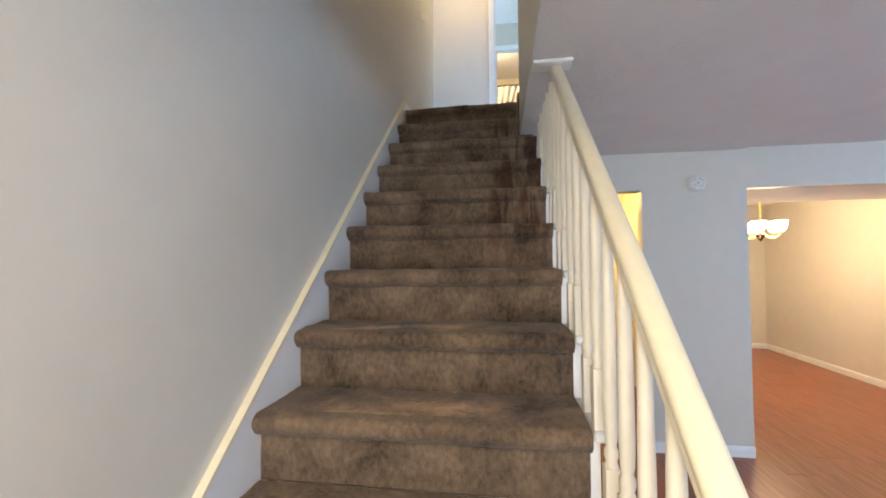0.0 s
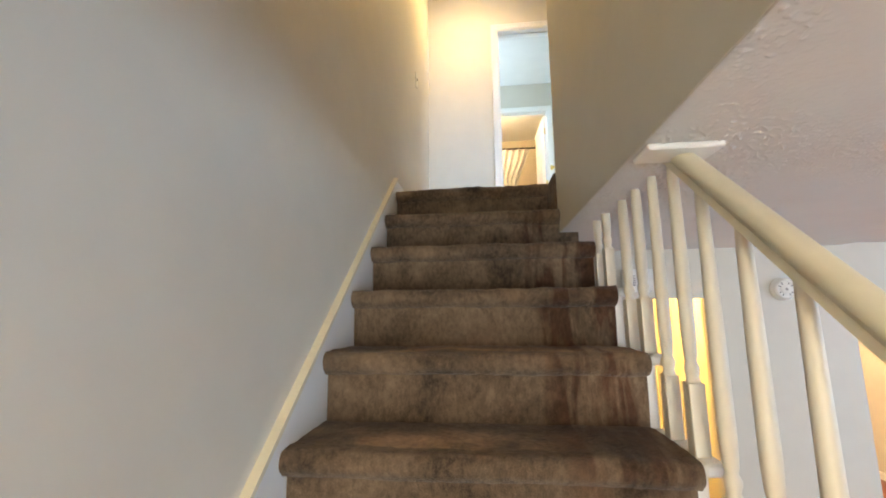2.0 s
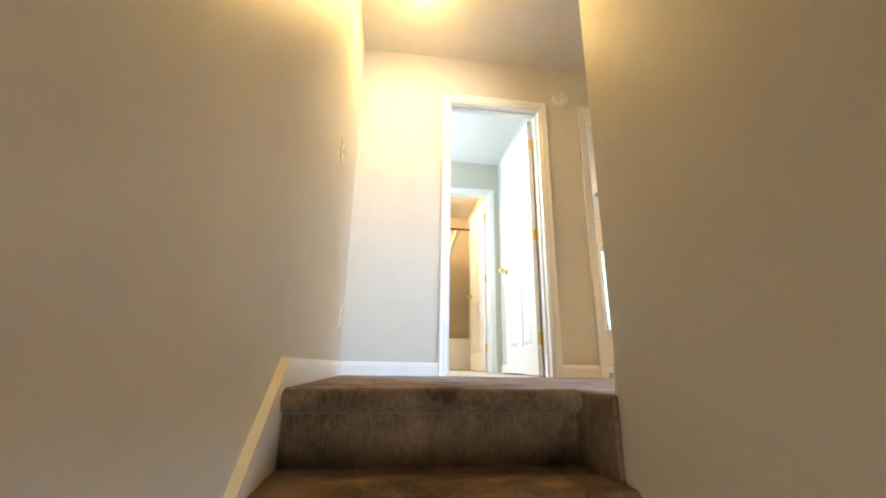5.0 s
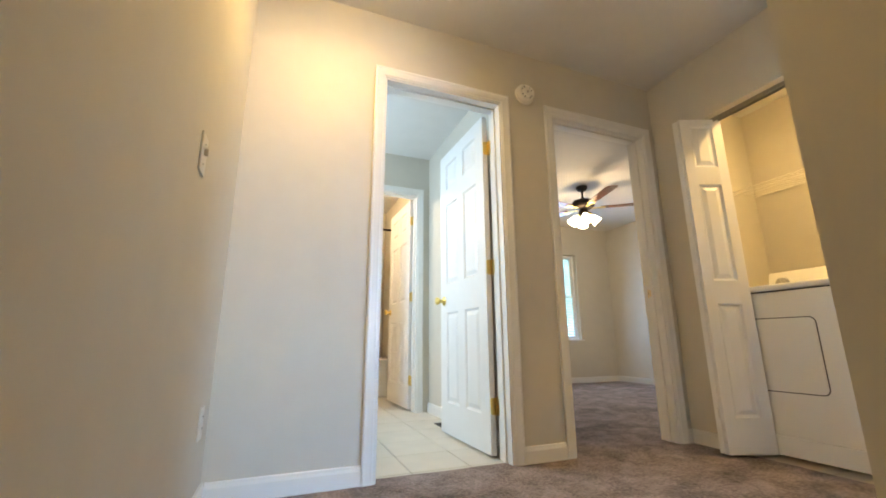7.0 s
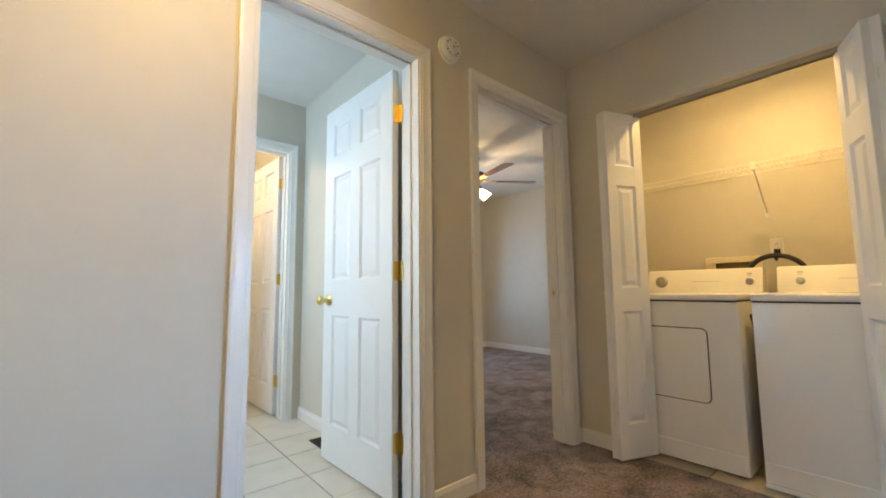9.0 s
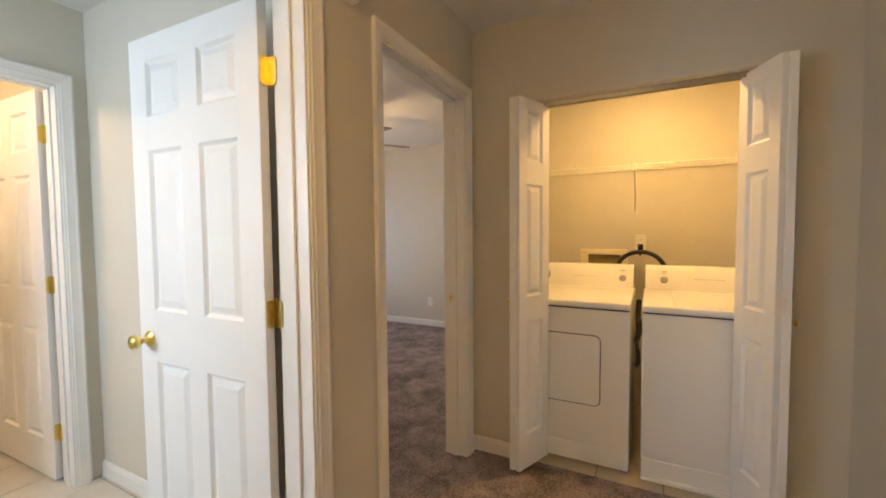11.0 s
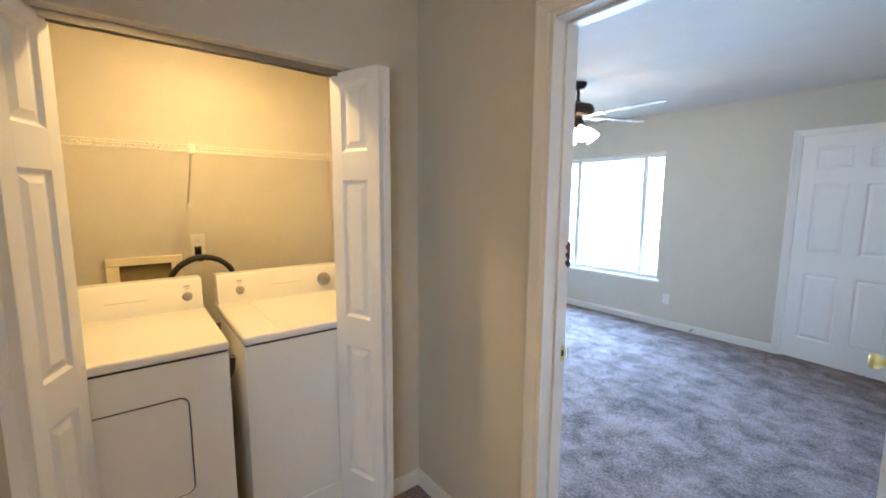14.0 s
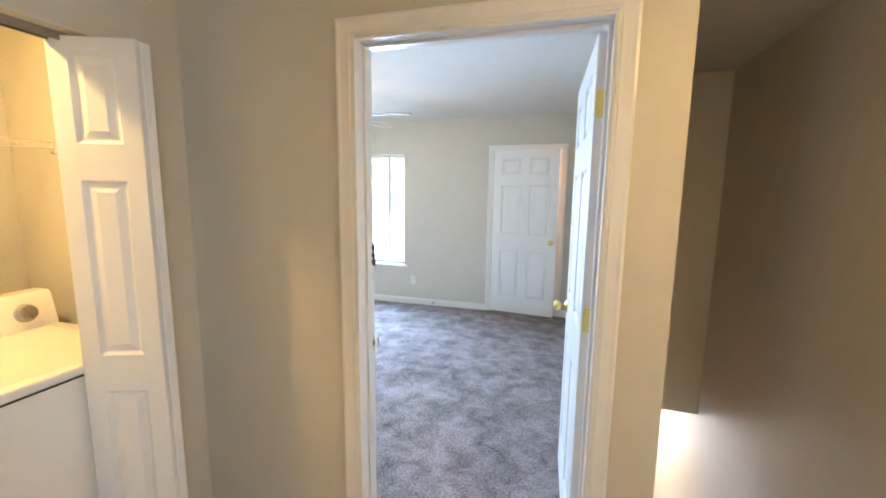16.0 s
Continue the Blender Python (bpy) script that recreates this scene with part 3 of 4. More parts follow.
def casing_run(bm, a0, a1, ztop, face, out, zf):
    """Mitred casing round an opening in a wall across y. out: -1 or 1, the side it stands on."""
    r = 0.005
    x0, x1, zt = a0 - r, a1 + r, ztop + r
    rings = []
    for (cx, cz, sx, sz) in ((x0, zf, -1, 0), (x0, zt, -1, 1), (x1, zt, 1, 1), (x1, zf, 1, 0)):
        rings.append([bm.verts.new((cx + sx * -u, face + out * v, cz + sz * -u)) for u, v in CAS])
    for a, b in zip(rings, rings[1:]):
        for i in range(len(CAS)):
            j = (i + 1) % len(CAS)
            bm.faces.new((a[i], a[j], b[j], b[i]))
    bm.faces.new(rings[0])
    bm.faces.new(rings[-1])
    return bm


def doorway(ob, a0, a1, y0, y1, ztop, zf, stop_at, sides=(-1, 1)):
    """Jamb lining, stop and casings under the door ob; y0 < y1 are the wall's faces."""
    for s in sides:
        part("casing", casing_run(bmesh.new(), a0, a1, ztop, y0 if s < 0 else y1, s, zf), TRIM, ob)
    bm = bmesh.new()
    box(bm, a0 - 0.012, a0 + 0.004, y0 - 0.001, y1 + 0.001, zf, ztop + 0.012)
    box(bm, a1 - 0.004, a1 + 0.012, y0 - 0.001, y1 + 0.010, zf, ztop + 0.012)
    box(bm, a0 + 0.004, a1 - 0.004, y0 - 0.001, y1 + 0.001, ztop - 0.004, ztop + 0.012)
    part("jamb", bm, TRIM, ob)
    bm = bmesh.new()
    box(bm, a0 + 0.004, a0 + 0.014, stop_at, stop_at + 0.035, zf, ztop - 0.004, bev=0.002)
    box(bm, a1 - 0.014, a1 - 0.004, stop_at, stop_at + 0.035, zf, ztop - 0.004, bev=0.002)
    box(bm, a0 + 0.014, a1 - 0.014, stop_at, stop_at + 0.035, ztop - 0.014, ztop - 0.004, bev=0.002)
    part("stop", bm, TRIM, ob)


def panel_mesh(w, h, t):
    """A raised field with sloping margins, showing on both faces."""
    bm = bmesh.new()
    for s in (-1, 1):
        loops = []
        for inset, d in ((0.0, t / 2 - 0.001), (0.011, t / 2 - 0.0105), (0.017, t / 2 - 0.0105), (0.040, t / 2 - 0.002), (0.046, t / 2 - 0.002)):
            loops.append([bm.verts.new((x, s * d, z)) for x, z in ((inset, inset), (w - inset, inset), (w - inset, h - inset), (inset, h - inset))])
        for a, b in zip(loops, loops[1:]):
            for i in range(4):
                bm.faces.new((a[i], a[(i + 1) % 4], b[(i + 1) % 4], b[i]))
        bm.faces.new(loops[-1])
    return bm


def six_panel(parent, w, h=2.03, t=0.035, columns=2):
    """A moulded six-panel slab from the hinge edge at x=0 along +x, centred on y=0, with its panels as parts."""
    st, mid = (0.105, 0.10) if columns == 2 else (0.062, 0.0)
    cw = (w - 2 * st - mid) / columns
    rows = [(0.20, 0.805), (1.005, 1.61), (1.735, 1.935)] if columns == 2 else [(0.19, 0.825), (0.96, 1.575), (1.695, 1.985)]
    rows = [(a * h / 2.03, b * h / 2.03) for a, b in rows]
    xs = [st + i * (cw + mid) for i in range(columns)]
    bm = bmesh.new()
    b = 0.0015
    box(bm, 0, st, -t / 2, t / 2, 0, h, bev=b)
    box(bm, w - st, w, -t / 2, t / 2, 0, h, bev=b)
    if columns == 2:
        box(bm, st + cw, st + cw + mid, -t / 2 + 0.0002, t / 2 - 0.0002, 0.01, h - 0.01)
    zz = [0.0] + [v for r in rows for v in r] + [h]
    for a, c in zip(zz[0::2], zz[1::2]):
        box(bm, st - 0.001, w - st + 0.001, -t / 2 + 0.0001, t / 2 - 0.0001, a + (0.0005 if a == 0 else 0), c - (0.0005 if c == h else 0))
    slab_ob = part("slab", bm, DOORW, parent)
    for a, c in rows:
        me = None
        for x in xs:
            # sloped sticking round each sunk panel
            p = part("panel", panel_mesh(cw, c - a, t), DOORW, slab_ob) if me is None else None
            if p is None:
                p = new("panel", me)
                p.parent = slab_ob
            me = p.data
            p.location = (x, 0, a)
    return slab_ob


def knob(parent, x, z, t=0.035, both=True):
    bm = bmesh.new()
    prof = [(0.032, 0.0), (0.032, 0.004), (0.026, 0.009), (0.012, 0.014), (0.011, 0.032), (0.018, 0.038), (0.026, 0.048), (0.0275, 0.057), (0.024, 0.066), (0.012, 0.071)]
    for s in ((1, -1) if both else (1,)):
        m = Matrix.Translation((x, s * t / 2, z)) @ Matrix.Rotation(radians(-90 * s), 4, "X")
        lathe(bm, prof, m, 20)
    return part("knob", bm, BRASS, parent, "polished brass knob", smooth=True)


def leaf_plate(bm, m, w, h, r=0.012, t=0.0022):
    """A hinge leaf from the pin at u=0 to u=w, with its two outer corners rounded and three screws. m: leaf plane (u, v) to the door's axes."""
    pts = [(0, -h / 2)]
    for cv, a0 in ((-h / 2 + r, -90), (h / 2 - r, 0)):
        pts += [(w - r + r * math.cos(radians(a0 + k * 22.5)), cv + r * math.sin(radians(a0 + k * 22.5))) for k in range(5)]
    pts.append((0, h / 2))
    lo, hi = ([bm.verts.new(m @ Vector((u, v, d))) for u, v in pts] for d in (0, t))
    bm.faces.new(lo)
    bm.faces.new(hi)
    for i in range(len(pts)):
        k = (i + 1) % len(pts)
        bm.faces.new((lo[i], lo[k], hi[k], hi[i]))
    for u, v in ((w * 0.42, -h * 0.34), (w * 0.72, 0), (w * 0.42, h * 0.34)):
        lathe(bm, [(0.0042, t), (0.0036, t + 0.0012), (0.0012, t + 0.0006)], m @ Matrix.Translation((u, v, 0)), 10)


def hinge(parent, z, s, gap, metal):
    """A butt hinge at the hinge edge; s: the side of y on which its pin stands."""
    bm = bmesh.new()
    y = s * 0.0175
    pin = Matrix.Translation((-0.006, y + s * 0.006, z))
    prof = [(0.003, -0.050), (0.0055, -0.047)]
    for k in range(5):
        c0 = -0.0445 + k * 0.0178
        prof += [(0.0048, c0), (0.0066, c0 + 0.0008), (0.0066, c0 + 0.017), (0.0048, c0 + 0.0178)]
    lathe(bm, prof + [(0.0055, 0.047), (0.003, 0.050)], pin, 12)
    # u runs away from the pin, v up, w out of the face
    edge = Matrix(((0, 0, -1, 0.0), (-s, 0, 0, y + s * 0.002), (0, 1, 0, z), (0, 0, 0, 1)))
    leaf_plate(bm, edge, 0.033, 0.089)
    if gap:
        jamb = Matrix(((-1, 0, 0, -0.003), (0, 0, s, s * (gap - 0.002)), (0, 1, 0, z), (0, 0, 0, 1)))
        leaf_plate(bm, jamb, 0.035, 0.089)
    return part("hinge", bm, metal, parent, "polished brass butt hinge" if gap else "painted white hinge", smooth=True)


def hung_door(name, label, frame_args, hx, hy, turn, w, knuckle, gap, h=2.02, knobz=0.92, midz=1.03):
    """A doorway with a slab hung in it."""
    ob = thing(name, pose(0, 0, 0), label, "door", kind="structure")
    if frame_args:
        doorway(ob, *frame_args)
    leaf = six_panel(ob, w, h)
    leaf.matrix_world = pose(hx, hy, ZF + 0.012, 0, 0, turn)
    knob(leaf, w - 0.065, knobz)
    for z in (0.25, midz, 1.80):
        hinge(leaf, z, knuckle, gap, BRASS if gap else TRIM)
    return ob


# bathroom suite door, open into the vanity room
d1 = hung_door("door_1", "white six-panel door standing open with brass hinges", (*D1, NY, NY + 0.12, DT, ZF, NY + 0.05), D1[1] - 0.025, NY + 0.155, 91.5, 0.70, -1, 0.0182, knobz=0.885)
d2 = thing("door_2", pose(0, 0, 0), "white cased doorway into a carpeted bedroom", "doorway", kind="structure")
doorway(d2, *D2, NY, NY + 0.12, DT, ZF, NY + 0.05)
d3 = hung_door("door_3", "white six-panel bedroom door standing open", (*D3, SY - 0.12, SY, DT, ZF, SY - 0.085), D3[0] + 0.020, SY - 0.13, -88, 0.80, -1, 0.0155, midz=1.075)
d4 = hung_door("door_4", "white six-panel closet door slightly ajar", (1.175, 1.985, -4.07, -3.95, DT, ZF, -4.03), 1.975, -3.962, 172.5, 0.79, -1, 0)
d5 = hung_door("door_5", "white six-panel bathroom door standing open", (0.665, 1.375, 3.14, 3.26, DT, ZF, 3.19), 1.363, 3.29, 92, 0.70, -1, 0.0075)


def strike(ob, x, y, z, s):
    bm = B(x - 0.0008, x + 0.0016, y - 0.013, y + 0.013, z - 0.029, z + 0.029)
    box(bm, x - 0.012 * s - 0.001, x - 0.012 * s + 0.001, y - 0.02, y - 0.012, z - 0.02, z + 0.02)
    p = part("strike_plate", bm, BRASS, ob, "brass strike plate")
    part("strike_hole", B(x - 0.0012 - 0.001 * s, x + 0.0022 - 0.001 * s, y - 0.006, y + 0.006, z - 0.011, z + 0.011), DARK, ob)
    return p


strike(d2, D2[1] - 0.006, NY + 0.085, ZF + 0.92, 1)
strike(d3, D3[1] - 0.006, SY - 0.105, ZF + 0.92, 1)
GUN = mat("dull_grey_metal", (0.10, 0.10, 0.11), 0.5, metal=0.6, scale=40, vary=0.1)
guard = B(D3[1] - 0.008, D3[1] - 0.003, SY - 0.128, SY - 0.112, ZF + 1.232, ZF + 1.322, bev=0.001)
for k in range(3):
    lathe(guard, [(0.004, -0.009), (0.0085, -0.006), (0.0085, 0.006), (0.004, 0.009)], Matrix.Translation((D3[1] - 0.010, SY - 0.108, ZF + 1.249 + k * 0.028)), 12)
part("latch_guard", guard, GUN, d3, "dark metal keeper with three rounded knuckles")

# ---- bifold laundry doors ----
def bifold(pivot_y, sgn):
    ob = thing("door_6" if sgn < 0 else "door_7", pose(0, 0, 0), "white six-panel bifold door folded open at the laundry", "bifold door", "laundry bifold doors", "structure")
    apx = (2.497, pivot_y + sgn * 0.022)
    w = 0.262
    ang = math.degrees(math.atan2(apx[1] - pivot_y - sgn * 0.004, apx[0] - 2.745))
    a = six_panel(ob, 0.248, 1.975, 0.03, 1)
    a.matrix_world = pose(2.745, pivot_y + sgn * 0.012, ZF + 0.015, 0, 0, ang)
    b = six_panel(ob, w, 1.975, 0.03, 1)
    by = apx[1] + sgn * 0.034
    b.matrix_world = pose(apx[0], by, ZF + 0.015, 0, 0, math.degrees(math.atan2(sgn * 0.098, 0.245)))
    for z in (0.22, 1.0, 1.76):
        bm = bmesh.new()
        lathe(bm, [(0.003, -0.026), (0.004, -0.024), (0.004, 0.024), (0.003, 0.026)], Matrix.Translation((apx[0] - 0.004, (apx[1] + by) / 2, ZF + z)), 10)
        part("hinge", bm, TRIM, ob)
    kb = bmesh.new()
    lathe(kb, [(0.006, 0), (0.006, 0.014), (0.014, 0.02), (0.015, 0.026), (0.009, 0.032)], Matrix.Translation((apx[0] + 0.06, apx[1] - sgn * 0.014, ZF + 0.915)) @ Matrix.Rotation(radians(90 * sgn), 4, "X"), 14)
    part("pull", kb, BRASS, ob, "small brass pull", smooth=True)
    return ob


bifold(CL[1] - 0.012, -1)
bifold(CL[0] + 0.012, 1)
bm = bmesh.new()
box(bm, 2.692, 2.696, CL[0], CL[1], ZF + 1.975, ZF + 2.0)
box(bm, 2.722, 2.726, CL[0], CL[1], ZF + 1.975, ZF + 2.0)
box(bm, 2.692, 2.726, CL[0], CL[1], ZF + 1.9965, ZF + 1.9995)
tagged(part("trim_bifold_track", bm, STEEL), "grey metal track of the folding doors", "door track", kind="structure")


# ---- baseboards ----
def baseboard(x0, y0, x1, y1, nx, ny, z=ZF, h=0.083):
    """Along a wall line, standing out by the normal (nx, ny)."""
    L = math.hypot(x1 - x0, y1 - y0)
    prof = [(0, 0), (0.0135, 0), (0.0135, h - 0.022), (0.010, h - 0.012), (0.0085, h - 0.004), (0.004, h), (0, h)]
    a = math.atan2(y1 - y0, x1 - x0)
    bm = bmesh.new()
    s = 1 if (-math.sin(a)) * nx + math.cos(a) * ny > 0 else -1
    extrude_profile(bm, [(s * u, v) for u, v in prof], Matrix.Translation((x0, y0, z)) @ Matrix.Rotation(a, 4, "Z"), L)
    return tagged(part("baseboard", bm, TRIM), "white painted baseboard", "baseboard", kind="structure")


c = 0.064
baseboard(-0.02, 0.0, -0.02, NY, 1, 0)
baseboard(-0.006, NY, D1[0] - c, NY, 0, -1)
baseboard(D1[1] + c, NY, D2[0] - c, NY, 0, -1)
baseboard(D2[1] + c, NY, EX, NY, 0, -1)
baseboard(EX, NY - 0.014, EX, CL[1], -1, 0)
baseboard(EX, SY + 0.014, EX, CL[0], -1, 0)
baseboard(D3[1] + c, SY, EX, SY, 0, 1)
baseboard(SW + 0.002, SY, D3[0] - c, SY, 0, 1)
baseboard(1.50, NY + 0.12, 1.50, 3.14, -1, 0)
baseboard(5.23, NY + 0.12, 5.23, 4.70, -1, 0)
baseboard(1.62, 4.70, 5.216, 4.70, 0, -1)
baseboard(1.985 + c, -3.95, 5.35, -3.95, 0, 1)
baseboard(5.35, -3.936, 5.35, SY - 0.12, -1, 0)
baseboard(SW + 0.12, -3.95, SW + 0.12, SY - 0.12, 1, 0)
baseboard(SW + 0.12, -3.95, 1.175 - c, -3.95, 0, 1)
baseboard(1.84, 0.46, 2.62, 0.46, 0, -1, 0)
baseboard(0.99, 0.46, 1.475, 0.46, 0, -1, 0)
baseboard(2.4, 4.50, 5.10, 4.50, 0, -1, 0)
baseboard(5.10, 0.58, 5.10, 4.486, -1, 0, 0)

slab("beam_dining", 2.40, 5.10, 0.58, 1.45, 2.09, LC, CEIL, "painted drywall soffit over the dining opening", "soffit")
slab("floor_lower", -0.14, 7.1, -5.6, 4.62, -0.12, -0.016, GROUT, "subfloor under the red-brown planks", "floor")


# ---- small wall fixtures ----
def smoke_detector(m):
    ob = thing("smoke_detector", m, "round white plastic smoke detector on the wall", "smoke detector", "smoke detectors")
    bm = bmesh.new()
    lathe(bm, [(0.068, 0), (0.068, 0.012), (0.064, 0.016)], seg=32)
    part("base", bm, PLAST, ob, smooth=True)
    bm = bmesh.new()
    lathe(bm, [(0.062, 0.016), (0.062, 0.026), (0.055, 0.036), (0.048, 0.038), (0.046, 0.035), (0.030, 0.035), (0.028, 0.040), (0.012, 0.042)], seg=32)
    part("cover", bm, PLAST, ob, smooth=True)
    for a in range(0, 360, 30):
        if a % 90:
            v = bmesh.new()
            box(v, -0.006, 0.006, -0.0015, 0.0015, 0, 0.0022)
            p = part("vent_slot", v, DARK, ob)
            p.matrix_local = Matrix.Rotation(radians(a), 4, "Z") @ Matrix.Translation((0.038, 0, 0.0352))
    bm = bmesh.new()
    lathe(bm, [(0.008, 0.0415), (0.008, 0.0445), (0.006, 0.0455)], Matrix.Translation((0.0, 0.0, 0)), 16)
    part("test_button", bm, GREYP, ob)
    return ob


smoke_detector(pose(1.553, NY, ZF + 2.145, 90, 0, 0))
smoke_detector(pose(2.25, 0.46, 2.135, 90, 0, 0))


def plate(name, m, label, category, kind_of):
    """A cover plate standing on a wall; its own z points out of the wall and y up."""
    ob = thing(name, m, label, category)
    part("cover_plate", B(-0.035, 0.035, -0.0575, 0.0575, 0, 0.006, bev=0.003, seg=2), PLAST, ob)
    if kind_of == "switch":
        part("toggle", B(-0.005, 0.005, -0.004, 0.016, 0.004, 0.017, bev=0.002), PLAST, ob)
        for y in (-0.03, 0.03):
            part("screw", lathe(bmesh.new(), [(0.003, 0.005), (0.003, 0.0075)], Matrix.Translation((0, y, 0)), 10), GREYP, ob)
    else:
        for y in (-0.02, 0.02):
            f = part("socket", B(-0.017, 0.017, y - 0.014, y + 0.014, 0.004, 0.008, bev=0.003), PLAST, ob)
            for x in (-0.006, 0.006):
                part("slot", B(x - 0.001, x + 0.001, y - 0.003, y + 0.006, 0.007, 0.0086), DARK, f)
    return ob


EAST, WEST, NORTH, SOUTH = (90, 0, 90), (90, 0, -90), (90, 0, 180), (90, 0, 0)
plate("light_switch", pose(-0.02, 0.738, ZF + 1.13, *EAST), "white toggle light switch on the landing wall", "light switch", "switch")
plate("wall_outlet", pose(-0.02, 1.267, ZF + 0.33, *EAST), "white duplex outlet low on the landing wall", "outlet", "outlet")
plate("wall_outlet", pose(3.69, 0.595, ZF + 1.205, *WEST), "white outlet with a black plug above the dryer", "outlet", "outlet")
plate("wall_outlet", pose(5.23, 3.20, ZF + 0.335, *WEST), "white duplex outlet on the bedroom wall", "outlet", "outlet")
plate("wall_outlet", pose(3.045, -3.95, ZF + 0.33, *NORTH), "white duplex outlet under the bedroom window", "outlet", "outlet")
chime = thing("door_chime", pose(1.43, 0.46, 2.20, *SOUTH), "white wall box with dark louvre slits", "chime box")
part("case", B(-0.10, 0.10, -0.07, 0.07, 0, 0.045, bev=0.006, seg=2), PLAST, chime)
for i in range(5):
    part("slit", B(-0.075, -0.03, -0.03 + i * 0.014, -0.025 + i * 0.014, 0.044, 0.0465), DARK, chime)
stop = thing("door_stop", pose(2.74, -3.936, ZF + 0.045, -90, 0, 0), "short metal spring door stop on the baseboard", "door stop")
bm = bmesh.new()
lathe(bm, [(0.012, 0), (0.012, 0.004), (0.005, 0.008), (0.005, 0.06)], seg=12)
part("rod", bm, STEEL, stop)
part("tip", lathe(bmesh.new(), [(0.008, 0.06), (0.008, 0.072), (0.005, 0.075)], seg=12), BLACK, stop)


def floor_vent(m, label):
    ob = thing("floor_vent", m, label, "vent")
    part("frame", B(-0.15, 0.15, -0.06, 0.06, 0.001, 0.006, bev=0.002), BRONZE, ob)
    for i in range(11):
        x = -0.125 + i * 0.025
        part("slat", B(x - 0.007, x + 0.007, -0.045, 0.045, 0.005, 0.0085, bev=0.001), BRONZE, ob)
    return ob


floor_vent(pose(1.42, 2.47, ZF, 0, 0, 90), "small dark metal vent in the tile floor")
floor_vent(pose(4.58, -3.70, ZF + 0.004), "small dark metal vent in the bedroom carpet")

# ---- hall ceiling light ----
hl = thing("ceiling_light", pose(0.39, 0.82, CZ, 180, 0, 0), "lit round flush ceiling light with frosted glass dome", "ceiling light")
part("pan", lathe(bmesh.new(), [(0.10, 0.0), (0.10, 0.014), (0.094, 0.02)], seg=36), PLAST, hl, smooth=True)
g = part("dome", lathe(bmesh.new(), [(0.088, 0.018), (0.09, 0.03), (0.083, 0.052), (0.062, 0.072), (0.033, 0.083), (0.008, 0.086)], seg=36), FROSTD, hl, "glowing frosted glass dome", smooth=True)
g.visible_shadow = False
# Dome added round the upper entry fill light; it never comes into view.
el = thing("ceiling_light", pose(0.44, -3.55, LC, 180, 0, 0), "added glowing dome for the entry fill light, out of view", "ceiling light")
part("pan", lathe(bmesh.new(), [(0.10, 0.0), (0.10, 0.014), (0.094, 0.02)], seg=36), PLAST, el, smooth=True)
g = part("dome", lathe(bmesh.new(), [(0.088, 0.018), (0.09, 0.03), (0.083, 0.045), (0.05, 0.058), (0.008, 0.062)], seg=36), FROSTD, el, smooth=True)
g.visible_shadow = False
cl = thing("ceiling_light", pose(3.02, 0.55, CZ, 180, 0, 0), "lit bare bulb in a white closet lamp holder", "ceiling light")
part("holder", lathe(bmesh.new(), [(0.055, 0.0), (0.055, 0.012), (0.032, 0.03), (0.03, 0.05)], seg=24), PLAST, cl, smooth=True)
g = part("bulb", lathe(bmesh.new(), [(0.014, 0.05), (0.018, 0.065), (0.03, 0.09), (0.03, 0.105), (0.02, 0.122), (0.004, 0.128)], seg=20), FROSTD, cl, smooth=True)
g.visible_shadow = False


